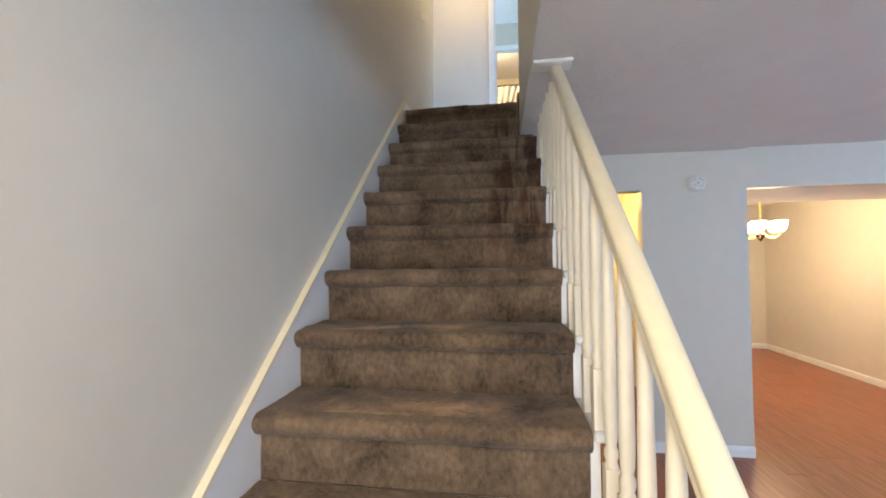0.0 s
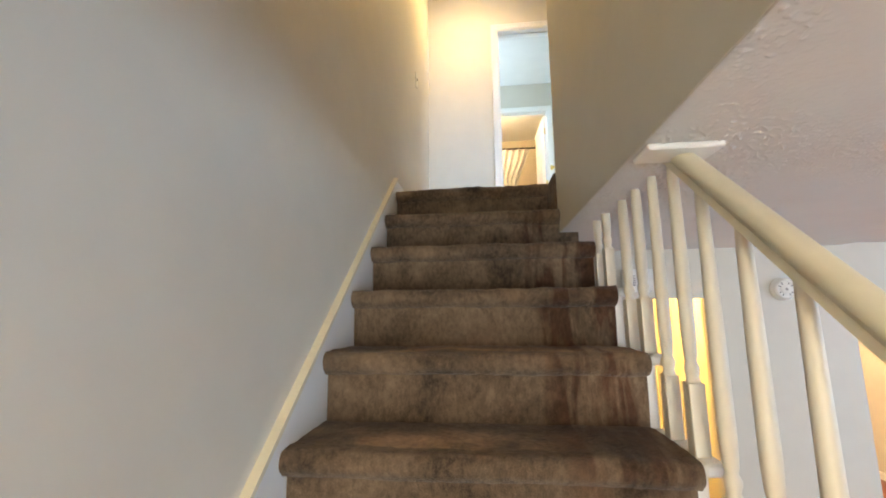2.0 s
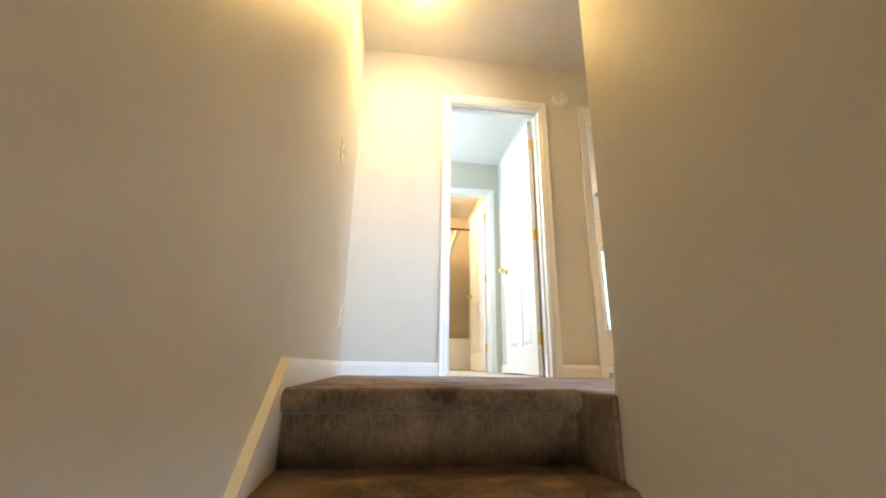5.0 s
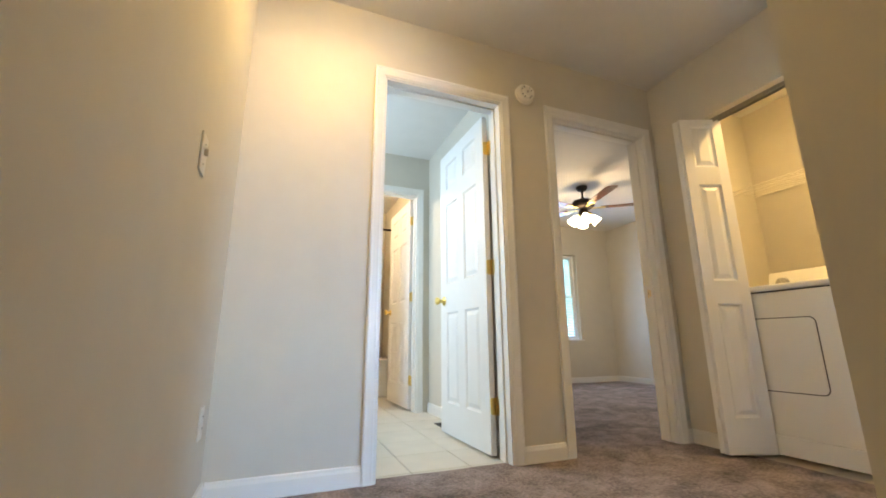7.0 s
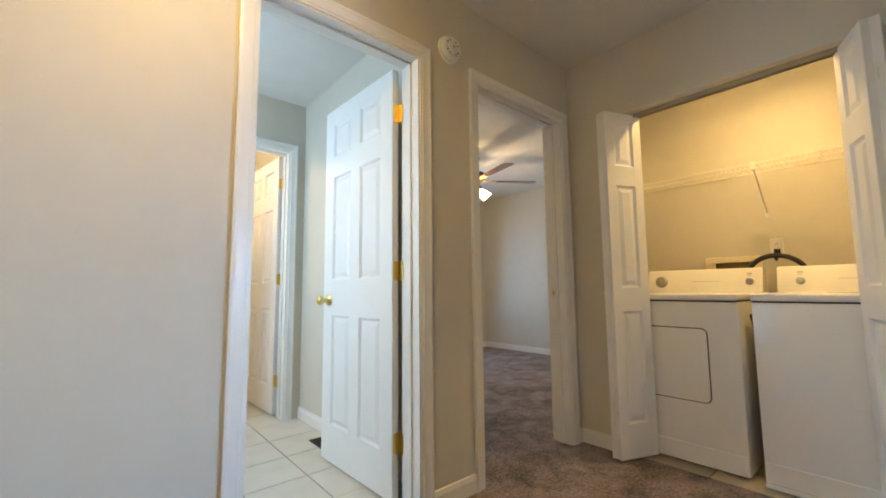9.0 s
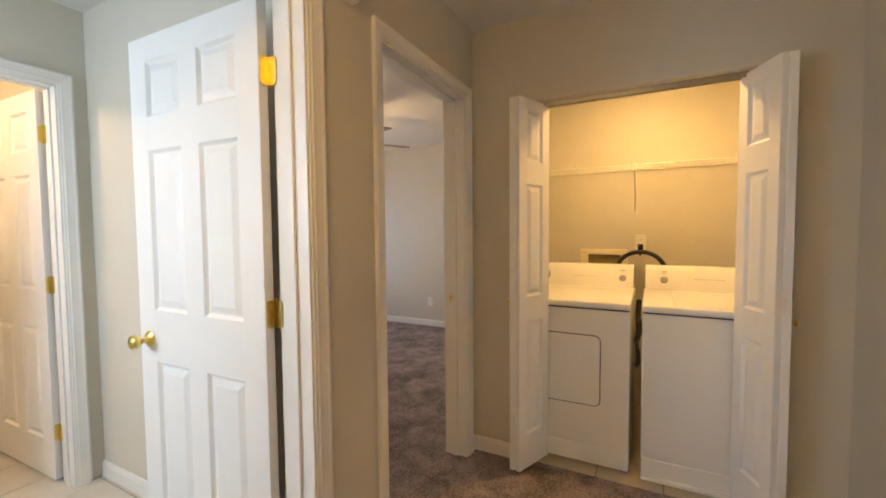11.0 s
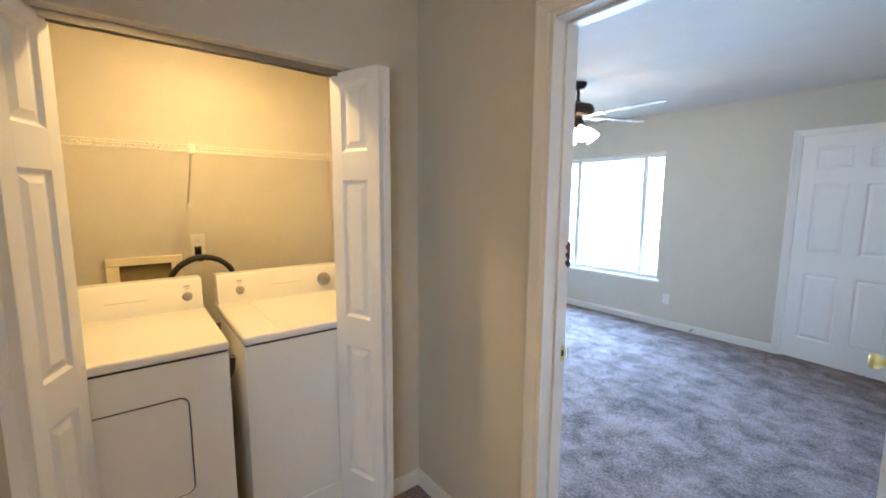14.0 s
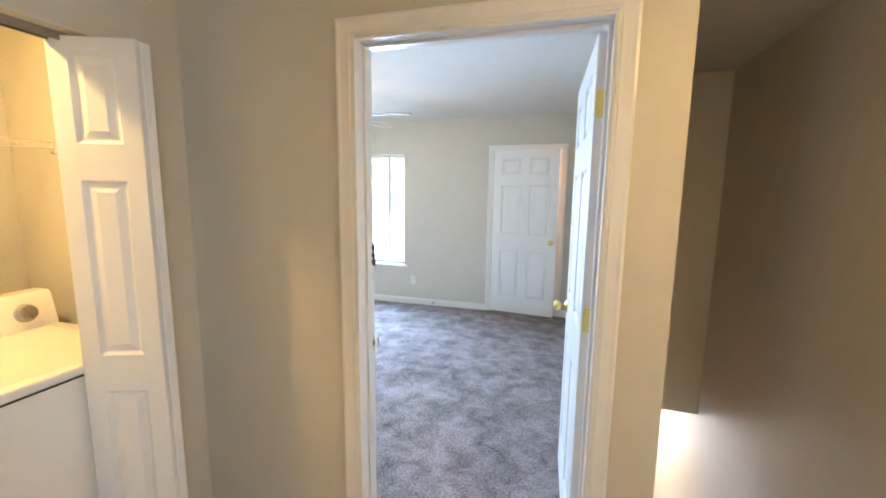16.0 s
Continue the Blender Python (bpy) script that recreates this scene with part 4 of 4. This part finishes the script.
# ---- ceiling fans ----
def ceiling_fan(m, turn, label):
    ob = thing("ceiling_fan", m, label, "ceiling fan", "bedroom ceiling fans")
    part("canopy", lathe(bmesh.new(), [(0.030, -0.058), (0.052, -0.045), (0.066, -0.02), (0.068, -0.001)], seg=28), BRONZE, ob, smooth=True)
    part("downrod", lathe(bmesh.new(), [(0.013, -0.155), (0.013, -0.05)], seg=14), BRONZE, ob, smooth=True)
    part("motor", lathe(bmesh.new(), [(0.05, -0.29), (0.105, -0.275), (0.13, -0.25), (0.135, -0.215), (0.118, -0.185), (0.06, -0.165), (0.022, -0.15), (0.02, -0.14)], seg=36), BRONZE, ob, smooth=True)
    part("light_kit", lathe(bmesh.new(), [(0.02, -0.375), (0.055, -0.365), (0.06, -0.33), (0.048, -0.30), (0.045, -0.288)], seg=28), BRONZE, ob, "dark bronze light fitter", smooth=True)
    for i in range(5):
        a = radians(turn + 72 * i)
        bm = bmesh.new()
        box(bm, 0.085, 0.20, -0.014, 0.014, -0.282, -0.274, bev=0.003)
        box(bm, 0.185, 0.25, -0.035, 0.035, -0.280, -0.2745, bev=0.002)
        iron = part("blade_iron", bm, BRASS, ob)
        iron.matrix_local = Matrix.Rotation(a, 4, "Z")
        bm = bmesh.new()
        outline = [(0.195, -0.048), (0.30, -0.056), (0.67, -0.070), (0.708, -0.056), (0.718, 0.0), (0.708, 0.056), (0.67, 0.070), (0.30, 0.056), (0.195, 0.048)]
        lo = [bm.verts.new((x, y, -0.003)) for x, y in outline]
        hi = [bm.verts.new((x, y, 0.003)) for x, y in outline]
        bm.faces.new(list(reversed(lo)))
        bm.faces.new(hi)
        for j in range(len(outline)):
            q = (j + 1) % len(outline)
            bm.faces.new((lo[j], lo[q], hi[q], hi[j]))
        bl = part("blade", bm, CHERRY, ob, "dark cherry wooden blade")
        bl.matrix_local = Matrix.Rotation(a, 4, "Z") @ Matrix.Translation((0, 0, -0.27)) @ Matrix.Rotation(radians(6), 4, "X")
    for i in range(4):
        a = radians(turn + 20 + 90 * i)
        tilt = Matrix.Rotation(a, 4, "Z") @ Matrix.Translation((0.055, 0, -0.35)) @ Matrix.Rotation(radians(-42), 4, "Y")
        bm = bmesh.new()
        tube(bm, [(0, 0, 0.0), (0, 0, -0.035)], 0.012)
        arm = part("socket_arm", bm, BRASS, ob)
        arm.matrix_local = tilt
        sh = part("shade", lathe(bmesh.new(), [(0.022, -0.03), (0.034, -0.05), (0.046, -0.085), (0.053, -0.12), (0.060, -0.142), (0.05, -0.141)], seg=22), FROST, ob, "lit frosted glass bell shade", smooth=True)
        sh.matrix_local = tilt
        sh.visible_shadow = False
    for x in (-0.02, 0.02):
        part("pull_chain", tube(bmesh.new(), [(x, 0.03, -0.36), (x, 0.03, -0.53)], 0.0018, 6), BRASS, ob)
    return ob


ceiling_fan(pose(3.48, 3.19, CZ), 38, "bronze ceiling fan with cherry blades and lit shades")
ceiling_fan(pose(3.13, -2.18, CZ), 36, "bronze ceiling fan with cherry blades and lit shades")


# ---- windows ----
def window(name, x0, x1, z0, z1, yin, yout, bays, label):
    """A window across y: yin is the wall's room face, yout the far face."""
    ob = thing(name, pose(0, 0, 0), label, "window", kind="structure")
    s = 1 if yout > yin else -1
    y = yin + s * 0.07
    bm = bmesh.new()
    f = 0.035
    for a, b in ((x0, x0 + f), (x1 - f, x1)):
        box(bm, a, b, min(y, yout), max(y, yout), z0, z1, bev=0.003)
    box(bm, x0, x1, min(y, yout) + 0.001, max(y, yout) - 0.001, z0, z0 + f)
    box(bm, x0, x1, min(y, yout) + 0.001, max(y, yout) - 0.001, z1 - f, z1)
    part("window_frame", bm, TRIM, ob)
    bm = B(x0 - 0.03, x1 + 0.03, min(yin - s * 0.03, y), max(yin - s * 0.03, y), z0 - 0.022, z0 + 0.002, bev=0.005, seg=2)
    part("window_sill", bm, TRIM, ob)
    edges = [x0 + f] + bays + [x1 - f]
    ym = y + s * 0.025
    for m in bays:
        part("mullion", B(m - 0.02, m + 0.02, min(y, yout) + 0.004, max(y, yout) - 0.004, z0 + f, z1 - f, bev=0.003), TRIM, ob)
    zm = (z0 + z1) / 2
    for a, b in zip(edges, edges[1:]):
        a, b = a + (0.03 if a != edges[0] else 0), b - (0.03 if b != edges[-1] else 0)
        for lo, hi, d in ((z0 + f, zm + 0.012, 0.0), (zm - 0.012, z1 - f, 0.018)):
            q = ym + s * d
            bm = bmesh.new()
            w = 0.016
            box(bm, a, a + w, q - 0.008, q + 0.008, lo, hi)
            box(bm, b - w, b, q - 0.008, q + 0.008, lo, hi)
            box(bm, a + w, b - w, q - 0.008, q + 0.008, lo, lo + w)
            box(bm, a + w, b - w, q - 0.008, q + 0.008, hi - w, hi)
            sash = part("sash", bm, TRIM, ob)
            p = part("pane", B(a + w - 0.003, b - w + 0.003, q - 0.002, q + 0.002, lo + w - 0.003, hi - w + 0.003), GLASS, sash)
            p.visible_shadow = False
    return ob


window("window_1", *WIN_S[:2], *WIN_S[2:], -3.95, -4.07, [3.41, 4.31], "wide white window bright with overcast daylight")
window("window_2", *WIN_N[:2], *WIN_N[2:], 4.70, 4.82, [], "white window behind a white slat blind")
bl = thing("window_blind", pose(4.01, 4.655, WIN_N[3] - 0.04), "white horizontal slat blind, tilted open, in the window", "window blind")
part("head_rail", B(-0.39, 0.39, -0.02, 0.02, -0.03, 0.0, bev=0.003), BLIND, bl)
slat = None
for i in range(29):
    if slat is None:
        bm = B(-0.385, 0.385, -0.022, 0.022, -0.001, 0.001)
        bmesh.ops.rotate(bm, verts=bm.verts, cent=(0, 0, 0), matrix=Matrix.Rotation(radians(14), 3, "X"))
        slat = finish("slat", bm, BLIND)
    p = new("slat", slat)
    p.parent, p.location = bl, (0, 0, -0.06 - i * 0.042)
tagged(part("backdrop_south", B(-4, 12, -8.05, -8.0, 0.0, 9.0), OUTSIDE), "bright overcast sky outside", "backdrop", kind="structure")
tagged(part("backdrop_north", B(-2, 12, 9.0, 9.05, 0.0, 9.0), LEAFY), "pale leafy distance outside", "backdrop", kind="structure")

# ---- laundry ----
WF, WB = 2.752, 3.46


def appliance(name, y0, y1, label, console_label):
    """A top console machine facing west between y0 and y1."""
    ob = thing(name, pose(0, 0, ZF), label, name.replace("_", " "))
    part("body", B(WF, WB, y0, y1, 0.015, 0.874, bev=0.008, seg=2), APPL, ob, smooth=True)
    part("top", B(WF - 0.008, WB, y0 - 0.002, y1 + 0.002, 0.8775, 0.914, bev=0.010, seg=3), APPL, ob, smooth=True)
    part("top_gap", B(WF + 0.004, WB - 0.02, y0 + 0.004, y1 - 0.004, 0.872, 0.879), DARK, ob)
    part("kick_plate", B(WF - 0.005, WF + 0.02, y0 + 0.003, y1 - 0.003, 0.016, 0.115, bev=0.005, seg=2), APPL, ob)
    bm = bmesh.new()
    prof = [(-0.065, 0.905), (-0.060, 0.932), (-0.035, 1.055), (-0.022, 1.066), (0.06, 1.066), (0.07, 1.05), (0.07, 0.905)]
    a = [bm.verts.new((3.415 + u, y0 + 0.006, v)) for u, v in prof]
    b = [bm.verts.new((3.415 + u, y1 - 0.006, v)) for u, v in prof]
    for i in range(len(prof)):
        j = (i + 1) % len(prof)
        bm.faces.new((a[i], a[j], b[j], b[i]))
    bm.faces.new(a)
    bm.faces.new(b)
    bmesh.ops.bevel(bm, geom=bm.edges[:], offset=0.004, segments=2, affect="EDGES")
    con = part("console", bm, APPL, ob, console_label, smooth=True)
    lean = Matrix.Rotation(radians(-90 + 11.5), 4, "Y")
    return ob, con, lean


def dial(con, lean, y, z, r, big=False):
    x = 3.415 - 0.060 + (z - 0.932) * 0.2033
    m = Matrix.Translation((x, y, z)) @ lean
    prof = [(r * 1.12, 0), (r * 1.12, 0.003), (r, 0.006), (r * 0.94, 0.022), (r * 0.8, 0.026), (r * 0.3, 0.027)] if big else [(r * 1.15, 0), (r, 0.004), (r * 0.9, 0.018), (r * 0.5, 0.02)]
    k = part("dial", lathe(bmesh.new(), prof, m, 28), STEEL, con, "grey metallic dial", smooth=True)
    g = bmesh.new()
    box(g, -r * 0.85, r * 0.85, -r * 0.16, r * 0.16, 0.02, 0.032, bev=0.002)
    bmesh.ops.transform(g, matrix=m @ Matrix.Rotation(radians(25), 4, "Z"), verts=g.verts)
    part("dial_grip", g, STEEL, con)


def print_bar(con, lean, y, z, w, h):
    x = 3.415 - 0.060 + (z - 0.932) * 0.2033
    g = B(-h / 2, h / 2, -w / 2, w / 2, -0.001, 0.0008)
    bmesh.ops.transform(g, matrix=Matrix.Translation((x, y, z)) @ lean, verts=g.verts)
    part("print", g, GREYP, con)


dryer, con, lean = appliance("clothes_dryer", 0.618, 1.300, "white enamel front-loading dryer with a top console", "white console with dials")
dial(con, lean, 1.205, 0.985, 0.036, True)
dial(con, lean, 0.690, 0.980, 0.019)
print_bar(con, lean, 0.690, 1.03, 0.028, 0.006)
print_bar(con, lean, 0.690, 1.018, 0.02, 0.003)
print_bar(con, lean, 0.93, 0.985, 0.16, 0.002)


def round_plate(x0, x1, y0, y1, z0, z1, r):
    """A plate facing west with rounded corners."""
    bm = bmesh.new()
    pts = []
    for cy, cz, a0 in ((y1 - r, z1 - r, 0), (y0 + r, z1 - r, 90), (y0 + r, z0 + r, 180), (y1 - r, z0 + r, 270)):
        pts += [(cy + r * math.cos(radians(a0 + k * 15)), cz + r * math.sin(radians(a0 + k * 15))) for k in range(7)]
    a = [bm.verts.new((x0, y, z)) for y, z in pts]
    b = [bm.verts.new((x1, y, z)) for y, z in pts]
    bm.faces.new(a)
    bm.faces.new(b)
    for i in range(len(pts)):
        k = (i + 1) % len(pts)
        bm.faces.new((a[i], a[k], b[k], b[i]))
    return bm


SEAM = mat("grey_seam", (0.07, 0.063, 0.055), 0.8)
part("door_gap", round_plate(WF - 0.0008, WF + 0.01, 0.760, 1.145, 0.337, 0.730, 0.034), SEAM, dryer)
part("door", round_plate(WF - 0.0035, WF + 0.012, 0.765, 1.140, 0.342, 0.725, 0.029), APPL, dryer, "plain white drop door")
washer, con, lean = appliance("washing_machine", -0.124, 0.562, "white enamel top-loading washing machine", "white console with dials")
dial(con, lean, -0.010, 0.985, 0.036, True)
dial(con, lean, 0.450, 0.980, 0.019)
print_bar(con, lean, 0.450, 1.03, 0.028, 0.006)
print_bar(con, lean, 0.450, 1.018, 0.02, 0.003)
print_bar(con, lean, 0.21, 0.99, 0.16, 0.002)
part("top_seam", B(WF - 0.0012, WF + 0.01, 0.624, 1.294, 0.8705, 0.8735), SEAM, dryer)
part("top_seam", B(WF - 0.0012, WF + 0.01, -0.118, 0.556, 0.8705, 0.8735), SEAM, washer)
part("lid_gap", B(WF + 0.03, 3.33, -0.068, 0.421, 0.9085, 0.9135), GREYP, washer)
part("lid", B(WF + 0.033, 3.327, -0.065, 0.417, 0.909, 0.917, bev=0.003, seg=2), APPL, washer, "white hinged lid")
part("base_lip", B(WF - 0.022, WF + 0.01, -0.122, 0.560, 0.004, 0.026, bev=0.004), APPL, washer)

cord = thing("dryer_cord", pose(0, 0, 0), "thick black dryer cord arching to the outlet", "power cord")
bm = bmesh.new()
pts = []
for i in range(25):
    a = math.pi * i / 24
    pts.append((3.585 - 0.02 * math.sin(a), 0.59 + 0.155 * math.cos(a), 3.70 + 0.145 * math.sin(a)))
pts = [(3.585, 0.745, 3.45)] + pts + [(3.585, 0.435, 3.45)]
part("cable", tube(bm, pts, 0.0155, 10), BLACK, cord, smooth=True)
part("plug", B(3.682, 3.682, 0.578, 0.612, 3.845, 3.895, bev=0.006, seg=2), BLACK, cord)
part("plug_lead", tube(bmesh.new(), [(3.655, 0.595, 3.85), (3.63, 0.594, 3.82), (3.585, 0.592, 3.83)], 0.009, 8), BLACK, cord)

hoses = thing("washer_hose", pose(0, 0, 0), "dark washer hoses hanging in the gap between machines", "hose")
for x, y, dip in ((3.30, 0.588, 3.30), (3.05, 0.592, 3.18), (2.93, 0.590, 3.36)):
    pts = [(x + 0.24 - 0.30 * i / 12, y + 0.006 * math.sin(i), dip + 0.22 * (i / 12 - 0.55) ** 2 * 3.2) for i in range(13)]
    part("hose", tube(bmesh.new(), pts, 0.011, 8), BLACK, hoses, smooth=True)

hook = thing("washer_outlet_box", pose(3.69, 0.843, 0), "recessed laundry valve box with a cream frame", "valve box")
bm = bmesh.new()
for y0, y1, z0, z1 in ((-0.165, 0.163, 3.815, 3.855), (-0.165, 0.163, 3.55, 3.58), (-0.165, -0.117, 3.58, 3.815), (0.108, 0.163, 3.58, 3.815)):
    box(bm, -0.028, -0.001, y0, y1, z0, z1, bev=0.003)
part("frame", bm, RAILP, hook)
# Flat plate on the wall; the box's inner shade is put into its colour.
part("recess", B(-0.004, -0.002, -0.119, 0.11, 3.578, 3.817), mat("olive_shadowed_board", (0.25, 0.20, 0.10), 0.8, scale=20, vary=0.2), hook)

# wire shelf
shelf = thing("wire_shelf", pose(0, 0, 0), "white coated wire shelf across the laundry", "wire shelf")
SZ = 4.422
for x, z in ((3.385, SZ), (3.385, SZ - 0.03), (3.54, SZ + 0.004), (3.68, SZ + 0.004)):
    part("long_rod", tube(bmesh.new(), [(x, SY + 0.004, z), (x, NY - 0.004, z)], 0.0032, 6), WIREM, shelf)
wire = None
n_wires = 62
for i in range(n_wires):
    y = SY + 0.03 + i * (NY - SY - 0.06) / (n_wires - 1)
    if wire is None:
        wire = finish("cross_wire", tube(bmesh.new(), [(3.682, 0, SZ + 0.007), (3.389, 0, SZ + 0.005), (3.384, 0, SZ - 0.002), (3.384, 0, SZ - 0.032)], 0.0013, 5), WIREM)
    p = new("cross_wire", wire)
    p.parent, p.location = shelf, (0, y, 0)
for y in (0.628,):
    bm = tube(bmesh.new(), [(3.387, y, SZ - 0.026), (3.682, y, SZ - 0.285)], 0.005, 8)
    box(bm, 3.676, 3.688, y - 0.01, y + 0.01, SZ - 0.31, SZ - 0.265, bev=0.002)
    part("brace", bm, WIREM, shelf)
    part("brace_clip", B(3.378, 3.392, y - 0.013, y + 0.013, SZ - 0.04, SZ + 0.012, bev=0.002), WIREM, shelf)
for y in (SY, NY):
    s = 1 if y == SY else -1
    part("end_bracket", B(3.375, 3.405, min(y, y + s * 0.012), max(y, y + s * 0.012), SZ - 0.045, SZ + 0.012, bev=0.002), WIREM, shelf)

# ---- tub room ----
tub = thing("bathtub", pose(0, 0, ZF), "white built-in bathtub behind the curtain", "bathtub")
bm = bmesh.new()
box(bm, -0.29, 1.49, 4.30, 4.36, 0, 0.42, bev=0.015, seg=2)
box(bm, -0.29, 1.49, 4.97, 5.04, 0, 0.42)
box(bm, -0.29, -0.2, 4.36, 4.97, 0, 0.42)
box(bm, 1.42, 1.49, 4.36, 4.97, 0, 0.42)
box(bm, -0.2, 1.42, 4.36, 4.97, 0, 0.08)
part("basin", bm, TUB, tub)
rod = thing("curtain_rod", pose(0, 0, 0), "dark bronze shower curtain rod", "curtain rod")
part("bar", tube(bmesh.new(), [(-0.298, 4.32, 4.69), (1.498, 4.32, 4.69)], 0.0125, 12), BRONZE, rod, smooth=True)
for x in (-0.29, 1.49):
    part("flange", lathe(bmesh.new(), [(0.03, -0.008), (0.03, 0.008)], Matrix.Translation((x, 4.32, 4.69)) @ Matrix.Rotation(radians(90), 4, "Y"), 20), BRONZE, rod)


def curtain():
    """Gathered cloth, tied at its waist and hanging loose below."""
    bm = bmesh.new()
    rows = []
    nz, nu = 40, 60
    for i in range(nz + 1):
        z = 4.67 - 1.30 * i / nz
        tie = math.exp(-((z - 3.92) / 0.13) ** 2)
        wide = 0.78 - 0.30 * min(1, (4.67 - z) / 0.75) if z > 3.92 else 0.48 - 0.05 * (3.92 - z)
        wide *= 1 - 0.72 * tie
        xr = 1.27 - 0.28 * min(1.0, (4.67 - z) / 0.75)
        if z < 3.92:
            xr = 0.99 + 0.03 * math.sin((3.92 - z) * 5)
        row = []
        for k in range(nu + 1):
            u = k / nu
            row.append(bm.verts.new((xr - wide * u, 4.32 + 0.035 * (1 - 0.3 * tie) * math.sin(u * 46 + 0.5 * math.sin(i * 0.3)) + 0.01 * math.sin(u * 21 + i * 0.2), z)))
        rows.append(row)
    for a, b in zip(rows, rows[1:]):
        for k in range(nu):
            bm.faces.new((a[k], a[k + 1], b[k + 1], b[k]))
    return bm


sc = thing("shower_curtain", pose(0, 0, 0), "cream fabric shower curtain gathered and tied up", "shower curtain")
part("cloth", curtain(), CLOTH, sc, smooth=True).modifiers.new("thick", "SOLIDIFY").thickness = 0.002
for i in range(8):
    x = 1.25 - i * 0.1
    part("ring", tube(bmesh.new(), [(x, 4.32 + 0.018 * math.cos(a * 0.7), 4.687 + 0.022 * math.sin(a * 0.7)) for a in range(10)], 0.002, 6), BRONZE, sc)

# ---- dining chandelier ----
ch = thing("chandelier", pose(3.83, 2.4, 0), "brass chandelier with five lit frosted shades", "chandelier")
part("canopy", lathe(bmesh.new(), [(0.02, 2.368), (0.06, 2.393), (0.065, 2.407)], seg=24), BRASS, ch, smooth=True)
part("stem", lathe(bmesh.new(), [(0.012, 1.83), (0.012, 1.95), (0.018, 1.96), (0.012, 1.97), (0.012, 2.378)], seg=12), BRASS, ch, smooth=True)
part("hub", lathe(bmesh.new(), [(0.004, 1.725), (0.010, 1.74), (0.022, 1.75), (0.034, 1.78), (0.055, 1.80), (0.055, 1.815), (0.024, 1.84), (0.016, 1.88)], seg=24), BRONZE, ch, smooth=True)
for i in range(5):
    a = radians(20 + 72 * i)
    arm = bmesh.new()
    tube(arm, [(0.03, 0, 1.81), (0.10, 0, 1.765), (0.14, 0, 1.765), (0.185, 0, 1.79), (0.20, 0, 1.83)], 0.007, 8)
    lathe(arm, [(0.03, 1.825), (0.036, 1.835), (0.022, 1.847)], Matrix.Translation((0.20, 0, 0)), 16)
    p = part("arm", arm, BRASS, ch, smooth=True)
    p.matrix_local = Matrix.Rotation(a, 4, "Z")
    s = part("shade", lathe(bmesh.new(), [(0.024, 1.842), (0.048, 1.862), (0.062, 1.90), (0.066, 1.94), (0.074, 1.965), (0.062, 1.963)], Matrix.Translation((0.20, 0, 0)), 22), FROST, ch, "lit frosted glass shade", smooth=True)
    s.matrix_local = Matrix.Rotation(a, 4, "Z")
    s.visible_shadow = False


# ---- laid floors ----
def tiles(parent, x0, x1, y0, y1, ox, oy, pitch, top, material):
    """Ceramic tiles with recessed joints, cut at the walls."""
    shapes = {}
    j = 0.006
    for i in range(-20, 30):
        for k in range(-20, 30):
            a, b = max(x0, ox + i * pitch + j / 2), min(x1, ox + (i + 1) * pitch - j / 2)
            c_, d = max(y0, oy + k * pitch + j / 2), min(y1, oy + (k + 1) * pitch - j / 2)
            if b - a < 0.01 or d - c_ < 0.01:
                continue
            key = (round(b - a, 3), round(d - c_, 3))
            if key not in shapes:
                shapes[key] = finish("tile", B(-key[0] / 2, key[0] / 2, -key[1] / 2, key[1] / 2, -0.008, 0, bev=0.0015), material)
            p = new("tile", shapes[key])
            p.parent = parent
            p.location = ((a + b) / 2, (c_ + d) / 2, top + random.uniform(-0.0006, 0.0006))


tiles(bpy.data.objects["floor_bath"], -0.30, 1.50, NY + 0.06, 4.30, 1.165, 1.85, 0.31, ZF, TILE)
tiles(bpy.data.objects["floor_laundry"], EX + 0.022, 3.69, SY, NY, 2.87, 0.455, 0.317, ZF, TILE_WARM)


def planks(parent, x0, x1, y0, y1, w, length):
    """Laminate boards along y, staggered, with fine bevelled joints."""
    shapes = {}
    n = int((x1 - x0) / w)
    for i in range(n):
        y = y0 - random.uniform(0, length)
        while y < y1:
            a, b = max(y, y0), min(y + length, y1)
            y += length
            if b - a < 0.05:
                continue
            key = round(b - a, 2)
            if key not in shapes:
                shapes[key] = finish("plank", B(0.0002, w - 0.0002, 0.0002, key - 0.0002, -0.012, 0, bev=0.0005), WOODF)
            p = new("plank", shapes[key])
            p.parent, p.location = parent, (x0 + i * w, a, 0)


planks(bpy.data.objects["floor_lower"], 0.99, 5.17, -0.6, 4.5, 0.19, 1.25)
slab("floor_living", 0.99, 7.0, -5.48, -0.6, -0.016, -0.001, WOODF, "red-brown laminate floor of the living room", "floor")
slab("floor_entry", -0.02, 0.99, -5.48, -3.05, -0.016, -0.001, WOODF, "red-brown laminate floor of the entry", "floor")
slab("floor_living_side", 5.2, 7.0, -0.6, 0.43, -0.016, -0.001, WOODF, "red-brown laminate floor", "floor")
